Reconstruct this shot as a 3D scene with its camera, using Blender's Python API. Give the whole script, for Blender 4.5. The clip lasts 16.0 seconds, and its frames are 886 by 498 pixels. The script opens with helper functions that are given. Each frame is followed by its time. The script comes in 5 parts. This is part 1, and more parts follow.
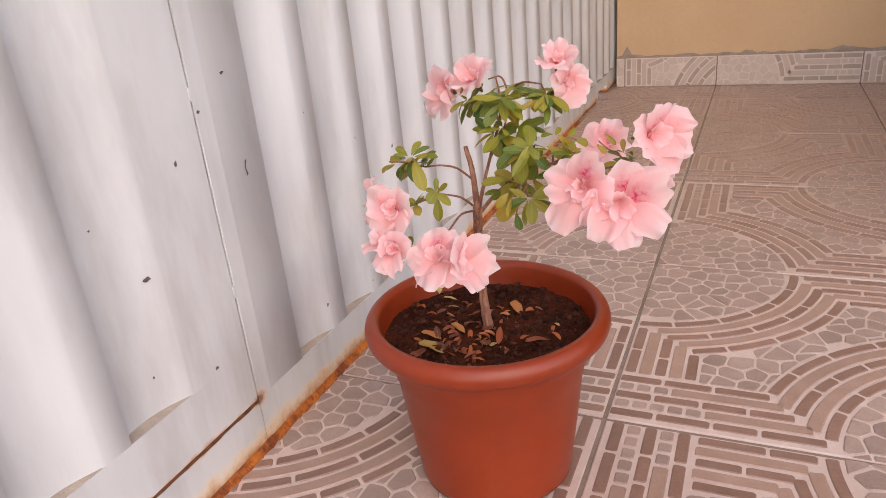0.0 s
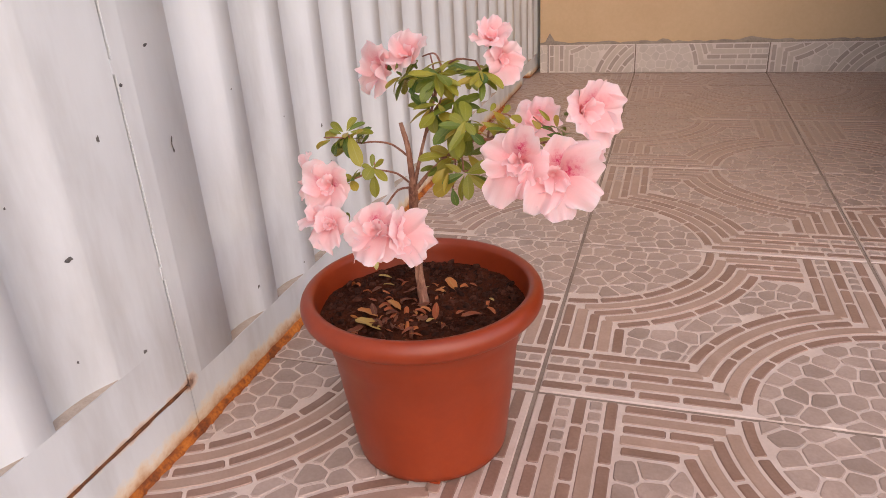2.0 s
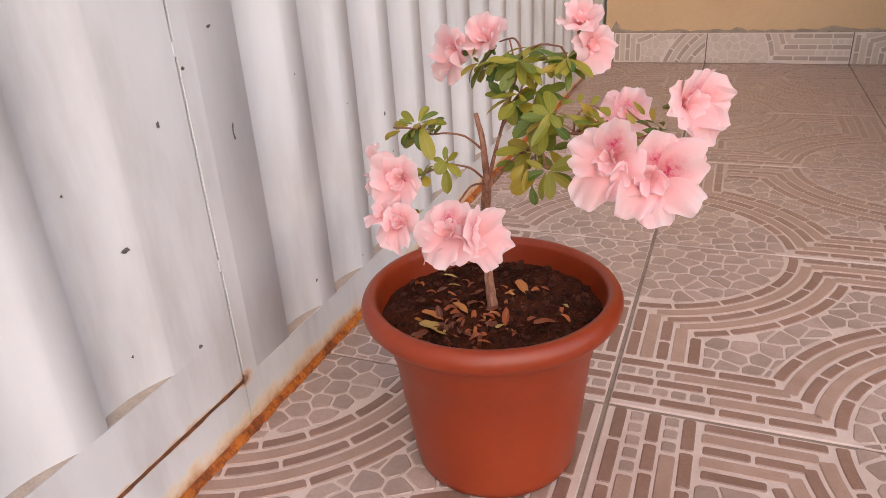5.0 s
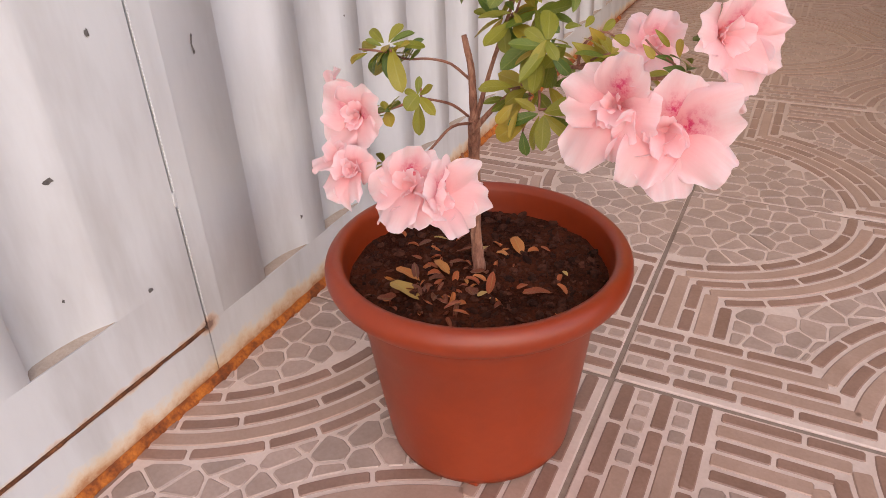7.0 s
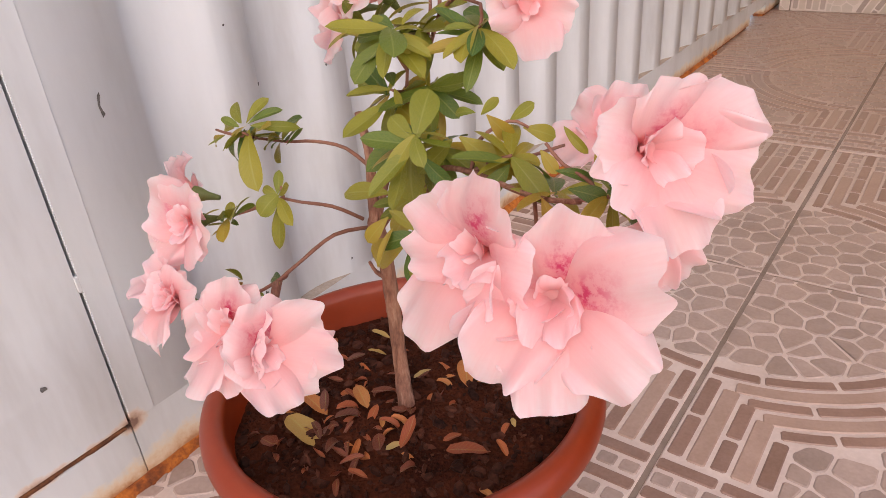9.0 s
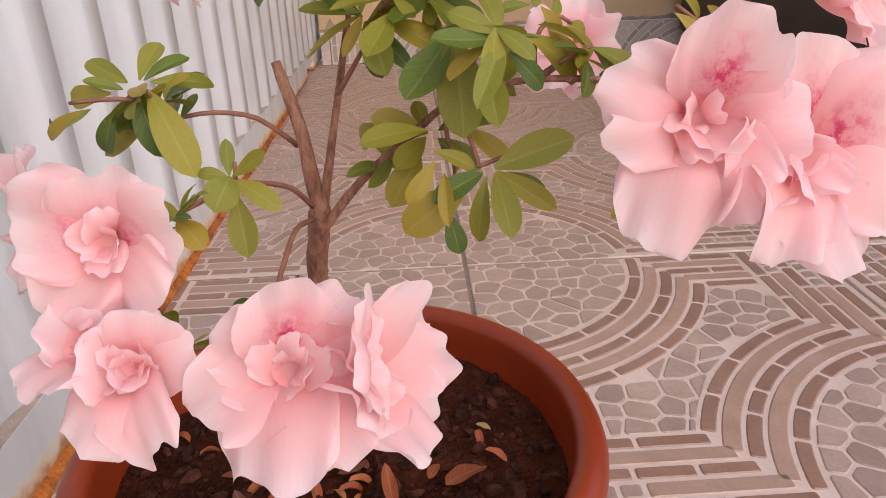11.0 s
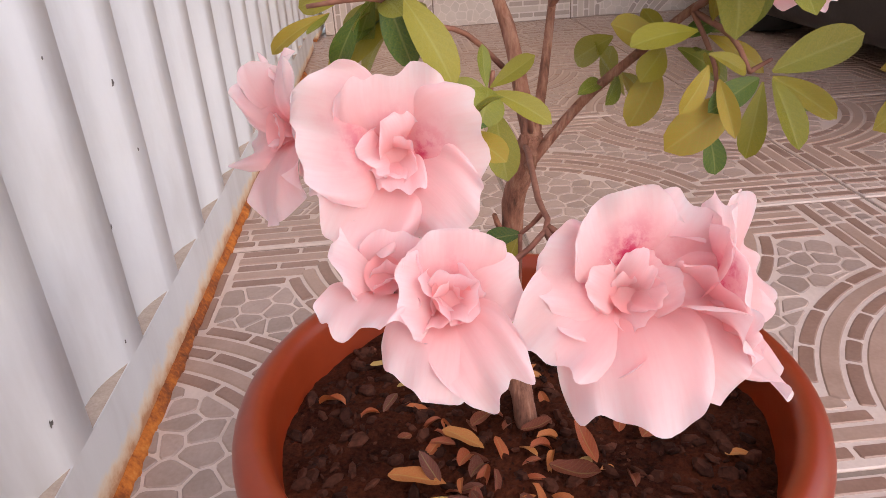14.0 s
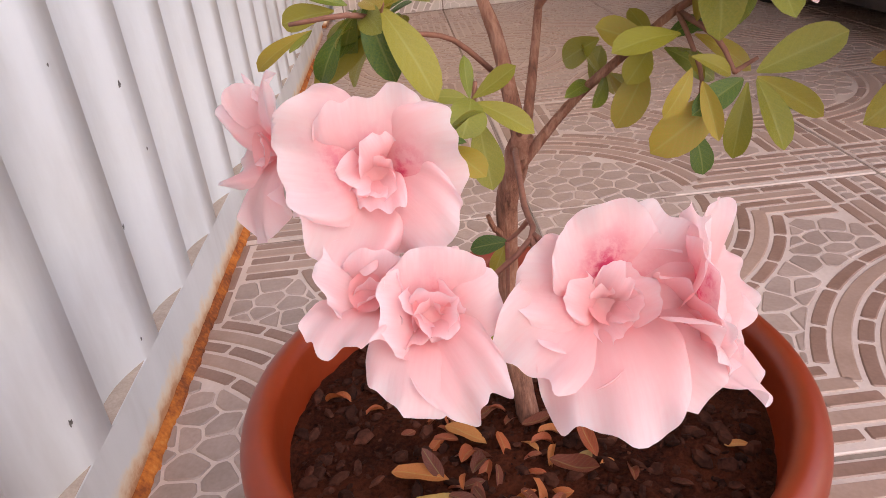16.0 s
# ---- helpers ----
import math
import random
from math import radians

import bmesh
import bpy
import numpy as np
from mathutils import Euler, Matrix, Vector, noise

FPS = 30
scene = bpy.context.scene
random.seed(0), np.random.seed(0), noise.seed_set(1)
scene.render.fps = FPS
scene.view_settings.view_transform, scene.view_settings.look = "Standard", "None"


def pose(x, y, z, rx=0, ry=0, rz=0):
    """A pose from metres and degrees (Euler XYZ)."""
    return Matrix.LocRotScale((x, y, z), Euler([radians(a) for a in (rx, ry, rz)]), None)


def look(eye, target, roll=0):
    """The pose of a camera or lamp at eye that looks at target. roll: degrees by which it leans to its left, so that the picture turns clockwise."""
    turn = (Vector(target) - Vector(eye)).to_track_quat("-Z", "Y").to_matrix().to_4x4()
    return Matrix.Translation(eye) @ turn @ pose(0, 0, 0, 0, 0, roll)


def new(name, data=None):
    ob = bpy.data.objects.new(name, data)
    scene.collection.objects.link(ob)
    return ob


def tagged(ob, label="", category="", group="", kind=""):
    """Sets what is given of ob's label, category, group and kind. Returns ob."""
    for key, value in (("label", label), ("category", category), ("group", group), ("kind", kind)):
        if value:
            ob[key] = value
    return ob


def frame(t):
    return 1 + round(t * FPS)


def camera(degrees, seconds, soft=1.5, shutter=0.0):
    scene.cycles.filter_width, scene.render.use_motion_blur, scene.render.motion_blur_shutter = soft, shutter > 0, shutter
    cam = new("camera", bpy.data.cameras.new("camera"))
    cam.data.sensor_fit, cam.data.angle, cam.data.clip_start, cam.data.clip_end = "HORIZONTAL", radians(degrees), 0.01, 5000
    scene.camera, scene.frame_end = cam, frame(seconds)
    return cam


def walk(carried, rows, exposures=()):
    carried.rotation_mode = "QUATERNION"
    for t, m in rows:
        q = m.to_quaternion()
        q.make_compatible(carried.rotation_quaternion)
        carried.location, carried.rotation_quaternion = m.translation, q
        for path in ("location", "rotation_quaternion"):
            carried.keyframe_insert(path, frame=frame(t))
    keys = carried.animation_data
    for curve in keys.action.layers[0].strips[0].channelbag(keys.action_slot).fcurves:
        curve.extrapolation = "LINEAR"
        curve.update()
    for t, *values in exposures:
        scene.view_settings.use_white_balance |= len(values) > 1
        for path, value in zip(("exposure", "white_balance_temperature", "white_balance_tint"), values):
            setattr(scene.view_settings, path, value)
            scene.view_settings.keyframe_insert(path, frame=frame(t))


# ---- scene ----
cam = camera(64.2, 16.0, soft=0.3)
PATH = [
    (0, (0.137, -0.694, 0.521), (-0.646, 0.979, -0.247), -5.6),
    (0.5, (0.141, -0.694, 0.51), (-0.6, 0.979, -0.297), -4.9),
    (1, (0.139, -0.696, 0.507), (-0.551, 0.995, -0.308), -4.0),
    (1.5, (0.134, -0.696, 0.514), (-0.507, 1.012, -0.305), -3.3),
    (2, (0.129, -0.705, 0.514), (-0.452, 1.026, -0.303), -3.6),
    (2.5, (0.133, -0.699, 0.512), (-0.455, 1.04, -0.282), -4.4),
    (3, (0.126, -0.691, 0.506), (-0.449, 1.037, -0.32), -2.8),
    (3.5, (0.116, -0.689, 0.499), (-0.492, 1.017, -0.35), -3.3),
    (4, (0.103, -0.677, 0.503), (-0.578, 1.005, -0.338), -3.7),
    (4.2, (0.097, -0.673, 0.508), (-0.615, 1.003, -0.318), -4.0),
    (6.3, (0.093, -0.648, 0.5), (-0.605, 1.002, -0.389), -3.4),
    (6.5, (0.097, -0.621, 0.505), (-0.63, 1.007, -0.401), -2.9),
    (7, (0.104, -0.55, 0.481), (-0.692, 0.968, -0.55), -2.5),
    (7.5, (0.128, -0.399, 0.445), (-0.838, 0.997, -0.613), -6.8),
    (8, (0.131, -0.342, 0.448), (-0.965, 1.013, -0.533), -6.0),
    (8.5, (0.128, -0.342, 0.452), (-0.994, 1.002, -0.513), -6.1),
    (9, (0.139, -0.36, 0.464), (-0.936, 1.029, -0.492), -4.7),
    (9.2, (0.139, -0.383, 0.468), (-0.822, 1.077, -0.504), -3.3),
    (11.3, (-0.0840, -0.3687, 0.3892), (0.025, 1.450, -0.434), -2.9),
    (11.5, (-0.0960, -0.3637, 0.3853), (-0.003, 1.449, -0.453), -3.8),
    (12, (-0.1180, -0.3517, 0.3784), (-0.022, 1.445, -0.492), -3.5),
    (12.5, (-0.1320, -0.3597, 0.3823), (-0.032, 1.433, -0.499), -3.3),
    (13, (-0.1360, -0.3547, 0.3794), (-0.039, 1.429, -0.520), -4.1),
    (13.5, (-0.1399, -0.3517, 0.3795), (-0.061, 1.433, -0.518), -4.5),
    (14, (-0.1400, -0.3517, 0.3774), (-0.048, 1.437, -0.511), -3.7),
    (14.5, (-0.1420, -0.3527, 0.3765), (-0.054, 1.435, -0.516), -4.3),
    (15, (-0.1420, -0.3467, 0.3754), (-0.054, 1.440, -0.517), -4.2),
    (15.5, (-0.1449, -0.3448, 0.3735), (-0.073, 1.434, -0.536), -4.4),
    (16, (-0.1309, -0.3518, 0.3856), (-0.094, 1.416, -0.547), -6.0),
]
walk(cam, [(t, look(eye, target, roll)) for t, eye, target, roll in PATH], [(0.0, 1.11, 8200.0, 21.3), (6.5, 1.08, 8250.0, 21.3), (7.5, 1.12, 8200.0, 22.0), (9.2, 1.12, 8150.0, 21.5), (11.5, 1.16, 7800.0, 19.5), (12.5, 1.26, 7700.0, 20.0), (16.0, 1.29, 7700.0, 20.8)])

# ---- light ----
SUN_ELEV, SUN_ROT = radians(43.5), radians(147.2)
world = bpy.data.worlds.new("sky")
scene.world = world
world.use_nodes = True
wn = world.node_tree.nodes
sky = wn.new("ShaderNodeTexSky")
sky.sky_type, sky.sun_disc = "NISHITA", False
sky.sun_elevation, sky.sun_rotation = SUN_ELEV, SUN_ROT
world.node_tree.links.new(sky.outputs[0], wn["Background"].inputs[0])
wn["Background"].inputs[1].default_value = 0.172
sun = new("sun", bpy.data.lights.new("sun", "SUN"))
sun.data.energy, sun.data.angle, sun.data.color = 0.40, radians(140), (1.0, 0.90, 0.80)
sun.matrix_world = look((4.0, -6.2, 7.0), (0, 0, 0))


# ---- materials ----
def material(name, rough=0.6, metal=0.0):
    m = bpy.data.materials.new(name)
    m.use_nodes = True
    b = m.node_tree.nodes["Principled BSDF"]
    b.inputs["Roughness"].default_value = rough
    b.inputs["Metallic"].default_value = metal
    return m, m.node_tree, b


def nd(nt, kind, **props):
    n = nt.nodes.new("ShaderNode" + kind)
    for k, v in props.items():
        n.inputs[k.replace("_", " ")].default_value = v
    return n


def coords(nt, where="Object"):
    return nt.nodes.new("ShaderNodeTexCoord").outputs[where]


def noise_tex(nt, vec, scale, detail=4.0, rough=0.55):
    n = nd(nt, "TexNoise", Scale=scale, Detail=detail, Roughness=rough)
    nt.links.new(vec, n.inputs["Vector"])
    return n.outputs["Fac"]


def ramp(nt, fac, stops):
    r = nt.nodes.new("ShaderNodeValToRGB")
    e = r.color_ramp.elements
    while len(e) < len(stops):
        e.new(0.5)
    for el, (p, c) in zip(e, stops):
        el.position = p
        el.color = (*c, 1.0) if len(c) == 3 else c
    nt.links.new(fac, r.inputs[0])
    return r.outputs[0]


def mix(nt, fac, a, b, mode="MIX"):
    m = nt.nodes.new("ShaderNodeMix")
    m.data_type, m.blend_type = "RGBA", mode
    for sock, v in ((m.inputs[0], fac), (m.inputs[6], a), (m.inputs[7], b)):
        if isinstance(v, (int, float)):
            sock.default_value = v
        elif isinstance(v, tuple):
            sock.default_value = (*v, 1.0)
        else:
            nt.links.new(v, sock)
    return m.outputs[2]


def math_n(nt, op, a, b=0.0, c=0.0, clamp=False):
    m = nt.nodes.new("ShaderNodeMath")
    m.operation, m.use_clamp = op, clamp
    for sock, v in zip(m.inputs, (a, b, c)):
        if isinstance(v, (int, float)):
            sock.default_value = v
        else:
            nt.links.new(v, sock)
    return m.outputs[0]


def bump(nt, b, height, strength, dist):
    n = nd(nt, "Bump", Strength=strength, Distance=dist)
    nt.links.new(height, n.inputs["Height"])
    nt.links.new(n.outputs[0], b.inputs["Normal"])


def rand_of(nt):
    return nt.nodes.new("ShaderNodeObjectInfo").outputs["Random"]


def grainy(name, dark, light, scale, rough=0.6, fine=None, bumps=0.0, dist=0.001, vary=0.0, stain=0.0, far_brown=0.0):
    """A surface whose colour runs between two tones at two scales."""
    m, nt, b = material(name, rough)
    v = coords(nt)
    a = noise_tex(nt, v, scale)
    f = noise_tex(nt, v, fine or scale * 9)
    both = math_n(nt, "ADD", math_n(nt, "MULTIPLY", a, 0.6), math_n(nt, "MULTIPLY", f, 0.4))
    col = ramp(nt, both, [(0.32, dark), (0.68, light)])
    if vary:
        isl = nt.nodes.new("ShaderNodeNewGeometry").outputs["Random Per Island"]
        k = math_n(nt, "MULTIPLY_ADD", isl, vary, 1.0 - vary / 2)
        g = nt.nodes.new("ShaderNodeCombineColor")
        for s in range(3):
            nt.links.new(k, g.inputs[s])
        col = mix(nt, 1.0, col, g.outputs[0], "MULTIPLY")
    if stain:
        w = nt.nodes.new("ShaderNodeNewGeometry").outputs["Position"]
        s = noise_tex(nt, w, 3.1, 5.0, 0.6)
        fac = math_n(nt, "MULTIPLY", math_n(nt, "MULTIPLY_ADD", s, 4.0, -2.0, clamp=True), stain)
        col = mix(nt, fac, col, mix(nt, 1.0, col, (0.72, 0.64, 0.58), "MULTIPLY"))
    if far_brown:
        # a brown tone mixed over the colour in patches, stronger towards the far wall
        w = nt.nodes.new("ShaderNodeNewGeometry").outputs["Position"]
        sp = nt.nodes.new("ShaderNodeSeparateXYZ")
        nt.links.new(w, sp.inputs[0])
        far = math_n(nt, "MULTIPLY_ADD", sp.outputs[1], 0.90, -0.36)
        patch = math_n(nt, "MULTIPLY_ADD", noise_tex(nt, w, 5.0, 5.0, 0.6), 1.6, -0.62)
        fac = math_n(nt, "MULTIPLY", math_n(nt, "ADD", far, patch, clamp=True), far_brown)
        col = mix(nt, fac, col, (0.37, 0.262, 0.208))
    nt.links.new(col, b.inputs["Base Color"])
    if bumps:
        bump(nt, b, f, bumps, dist)
    return m


M_LINE = grainy("tile_ground", (0.55, 0.435, 0.38), (0.67, 0.55, 0.49), 30, 0.30, 260, 0.15, 0.0006, stain=0.5, far_brown=0.68)
M_BAND = grainy("tile_tan", (0.32, 0.207, 0.16), (0.425, 0.29, 0.233), 22, 0.28, 300, 0.25, 0.0006, vary=0.08, stain=0.5, far_brown=0.68)
M_BRICK = grainy("tile_brick", (0.215, 0.122, 0.089), (0.305, 0.185, 0.145), 26, 0.30, 300, 0.25, 0.0006, vary=0.22, stain=0.4, far_brown=0.68)
M_STONE = grainy("tile_stone", (0.30, 0.215, 0.178), (0.42, 0.315, 0.27), 24, 0.30, 280, 0.25, 0.0006, vary=0.28, stain=0.5, far_brown=0.68)
# floor tile colours lightened, for the light that falls on the upright skirting
SKIRT_LIT = [grainy("lit_skirt_ground", (0.62, 0.53, 0.48), (0.70, 0.61, 0.56), 30, 0.4, 260, 0.15, 0.0006),
         grainy("lit_skirt_tan", (0.50, 0.415, 0.355), (0.58, 0.49, 0.425), 22, 0.4, 300, 0.2, 0.0006, vary=0.08),
         grainy("lit_skirt_brick", (0.37, 0.29, 0.25), (0.45, 0.36, 0.31), 26, 0.4, 300, 0.2, 0.0006, vary=0.2),
         grainy("lit_skirt_stone", (0.52, 0.44, 0.385), (0.61, 0.525, 0.465), 24, 0.4, 280, 0.2, 0.0006, vary=0.1)]
M_GROUT = grainy("grout", (0.21, 0.155, 0.12), (0.32, 0.25, 0.205), 18, 0.9, 200, 0.4, 0.001)
M_WALL = grainy("beige_paint", (0.58, 0.40, 0.235), (0.64, 0.45, 0.275), 2.5, 0.75, 90, 0.12, 0.001, stain=0.25)
M_PLASTER = grainy("cement_smear", (0.20, 0.16, 0.13), (0.36, 0.29, 0.23), 30, 0.9, 200, 0.5, 0.002)
M_DUST = grainy("ledge_dust", (0.33, 0.265, 0.215), (0.52, 0.435, 0.365), 60, 0.9, 400, 0.3, 0.001)
M_CEIL = grainy("ceiling_paint", (0.62, 0.56, 0.50), (0.72, 0.66, 0.60), 2.0, 0.8)
M_PAVE = grainy("sunlit_concrete", (0.70, 0.68, 0.64), (0.82, 0.80, 0.77), 3.0, 0.8, 90, 0.2, 0.002)
M_DARK = grainy("dark_plastic", (0.012, 0.011, 0.011), (0.03, 0.027, 0.026), 12, 0.45, 120, 0.2, 0.001)
M_RUBBER = grainy("black_rubber", (0.012, 0.012, 0.012), (0.025, 0.024, 0.023), 20, 0.8, 150, 0.4, 0.001)


def matt(m, level):
    """Dry, porous stuff: next to no gloss."""
    m.node_tree.nodes["Principled BSDF"].inputs["Specular IOR Level"].default_value = level
    return m


def rust_mat():
    m, nt, b = material("rusty_steel", 0.85)
    v = coords(nt)
    a, f = noise_tex(nt, v, 35, 6, 0.65), noise_tex(nt, v, 260, 4)
    both = math_n(nt, "ADD", math_n(nt, "MULTIPLY", a, 0.7), math_n(nt, "MULTIPLY", f, 0.3))
    col = ramp(nt, both, [(0.30, (0.05, 0.015, 0.007)), (0.45, (0.24, 0.058, 0.011)), (0.58, (0.50, 0.145, 0.020)), (0.75, (0.62, 0.29, 0.08))])
    nt.links.new(col, b.inputs["Base Color"])
    bump(nt, b, both, 0.7, 0.002)
    return m


def white_paint():
    """White gate enamel: faint dirt, long streaks, rust bleeding up from the lower edges."""
    m, nt, b = material("white_enamel", 0.42)
    pos = nt.nodes.new("ShaderNodeNewGeometry").outputs["Position"]
    sep = nt.nodes.new("ShaderNodeSeparateXYZ")
    nt.links.new(pos, sep.inputs[0])
    mp = nd(nt, "Mapping")
    mp.inputs["Scale"].default_value = (1.0, 1.0, 0.22)
    nt.links.new(pos, mp.inputs[0])
    streak = noise_tex(nt, mp.outputs[0], 14, 5, 0.6)
    big = noise_tex(nt, pos, 3.0, 3)
    fine = noise_tex(nt, pos, 160, 4)
    base = ramp(nt, math_n(nt, "ADD", math_n(nt, "MULTIPLY", streak, 0.6), math_n(nt, "MULTIPLY", big, 0.4)),
                [(0.35, (0.48, 0.485, 0.485)), (0.5, (0.615, 0.64, 0.655)), (0.66, (0.68, 0.71, 0.73))])
    # rust rising from the floor edge
    wob = noise_tex(nt, pos, 42, 5, 0.65)
    h = math_n(nt, "SUBTRACT", sep.outputs[2], math_n(nt, "MULTIPLY_ADD", wob, 0.040, -0.008))
    low = math_n(nt, "MULTIPLY_ADD", h, -44.0, 0.92, clamp=True)
    tint = ramp(nt, low, [(0.0, (0.92, 0.76, 0.50)), (0.45, (0.84, 0.52, 0.18)), (1.0, (0.45, 0.17, 0.045))])
    col = mix(nt, math_n(nt, "MULTIPLY", low, 0.9), base, tint)
    # rust round the foot of the wicket's seam and along the gap under the leaf
    dy = math_n(nt, "MULTIPLY", math_n(nt, "ADD", sep.outputs[1], 0.158), 0.7)
    dz = math_n(nt, "SUBTRACT", sep.outputs[2], 0.066)
    d = math_n(nt, "SQRT", math_n(nt, "ADD", math_n(nt, "MULTIPLY", dy, dy), math_n(nt, "MULTIPLY", dz, dz)))
    spot = math_n(nt, "MULTIPLY_ADD", math_n(nt, "ADD", d, math_n(nt, "MULTIPLY_ADD", wob, 0.022, -0.011)), -105.0, 1.2, clamp=True)
    gap = math_n(nt, "MULTIPLY_ADD", math_n(nt, "ADD", math_n(nt, "ABSOLUTE", dz), math_n(nt, "MULTIPLY_ADD", wob, 0.022, -0.009)), -130.0, 0.95, clamp=True)
    side = math_n(nt, "LESS_THAN", sep.outputs[1], -0.15)
    spot = math_n(nt, "MAXIMUM", spot, math_n(nt, "MULTIPLY", gap, side))
    col = mix(nt, math_n(nt, "MULTIPLY", spot, 0.85), col, ramp(nt, spot, [(0.0, (0.88, 0.58, 0.25)), (0.45, (0.66, 0.29, 0.07)), (1.0, (0.17, 0.055, 0.018))]))
    nt.links.new(col, b.inputs["Base Color"])
    bump(nt, b, math_n(nt, "ADD", fine, math_n(nt, "MULTIPLY", streak, 2.0)), 0.10, 0.001)
    return m


def pot_mat():
    m, nt, b = material("terracotta_plastic", 0.38)
    v = coords(nt)
    a, f = noise_tex(nt, v, 9, 5, 0.6), noise_tex(nt, v, 120, 4)
    col = ramp(nt, math_n(nt, "ADD", math_n(nt, "MULTIPLY", a, 0.75), math_n(nt, "MULTIPLY", f, 0.25)),
               [(0.30, (0.215, 0.025, 0.0058)), (0.55, (0.275, 0.033, 0.0072)), (0.75, (0.325, 0.047, 0.012))])
    nt.links.new(col, b.inputs["Base Color"])
    nt.links.new(math_n(nt, "MULTIPLY_ADD", a, 0.3, 0.24), b.inputs["Roughness"])
    bump(nt, b, f, 0.08, 0.001)
    return m


def petal_mat():
    """Soft pink; deeper towards the throat, with a magenta speckled blotch on the upper petals."""
    m, nt, b = material("petal", 0.55)
    at = nt.nodes.new("ShaderNodeAttribute")
    at.attribute_name = "petal"
    s = nt.nodes.new("ShaderNodeSeparateColor")
    nt.links.new(at.outputs["Color"], s.inputs[0])
    u, w, bl = s.outputs[0], s.outputs[1], s.outputs[2]
    v = coords(nt)
    n1, n2, n3 = noise_tex(nt, v, 55, 4), noise_tex(nt, v, 900, 3, 0.6), noise_tex(nt, v, 240, 5, 0.7)
    along = math_n(nt, "ADD", u, math_n(nt, "MULTIPLY_ADD", n1, 0.36, -0.18))
    col = ramp(nt, along, [(0.0, (0.92, 0.33, 0.33)), (0.2, (0.955, 0.50, 0.50)), (0.5, (0.965, 0.60, 0.605)), (0.8, (0.975, 0.685, 0.70)), (1.0, (0.98, 0.78, 0.80))])
    cv = nt.nodes.new("ShaderNodeCombineXYZ")
    nt.links.new(math_n(nt, "MULTIPLY", w, 9.0), cv.inputs[0])
    nt.links.new(math_n(nt, "MULTIPLY", u, 1.2), cv.inputs[1])
    veins = noise_tex(nt, cv.outputs[0], 2.4, 3, 0.5)
    vf = math_n(nt, "MULTIPLY_ADD", veins, 0.9, -0.36, clamp=True)
    col = mix(nt, math_n(nt, "MULTIPLY", vf, 0.45), col, (0.92, 0.42, 0.43))
    # blotch
    mask = math_n(nt, "MULTIPLY", math_n(nt, "MULTIPLY_ADD", math_n(nt, "ABSOLUTE", math_n(nt, "SUBTRACT", u, 0.40)), -2.7, 1.05, clamp=True),
                  math_n(nt, "MULTIPLY_ADD", w, -1.9, 1.0, clamp=True))
    mask = math_n(nt, "MULTIPLY", mask, bl)
    spk = math_n(nt, "MULTIPLY_ADD", math_n(nt, "ADD", n3, n3), 3.6, -3.2, clamp=True)
    bf = math_n(nt, "ADD", math_n(nt, "MULTIPLY", math_n(nt, "MULTIPLY", mask, spk), 0.80), math_n(nt, "MULTIPLY", mask, 0.58), clamp=True)
    col = mix(nt, bf, col, (0.74, 0.07, 0.18))
    nt.links.new(col, b.inputs["Base Color"])
    b.inputs["Subsurface Weight"].default_value = 0.45
    b.inputs["Subsurface Radius"].default_value = (0.006, 0.003, 0.003)
    b.inputs["Subsurface Scale"].default_value = 0.5
    b.inputs["Sheen Weight"].default_value = 0.15
    tr = nd(nt, "BsdfTranslucent")
    nt.links.new(col, tr.inputs["Color"])
    sh = nd(nt, "MixShader", Fac=0.50)
    nt.links.new(b.outputs[0], sh.inputs[1])
    nt.links.new(tr.outputs[0], sh.inputs[2])
    nt.links.new(sh.outputs[0], nt.nodes["Material Output"].inputs[0])
    bump(nt, b, math_n(nt, "ADD", math_n(nt, "MULTIPLY", veins, 1.6), n3), 0.10, 0.0006)
    return m


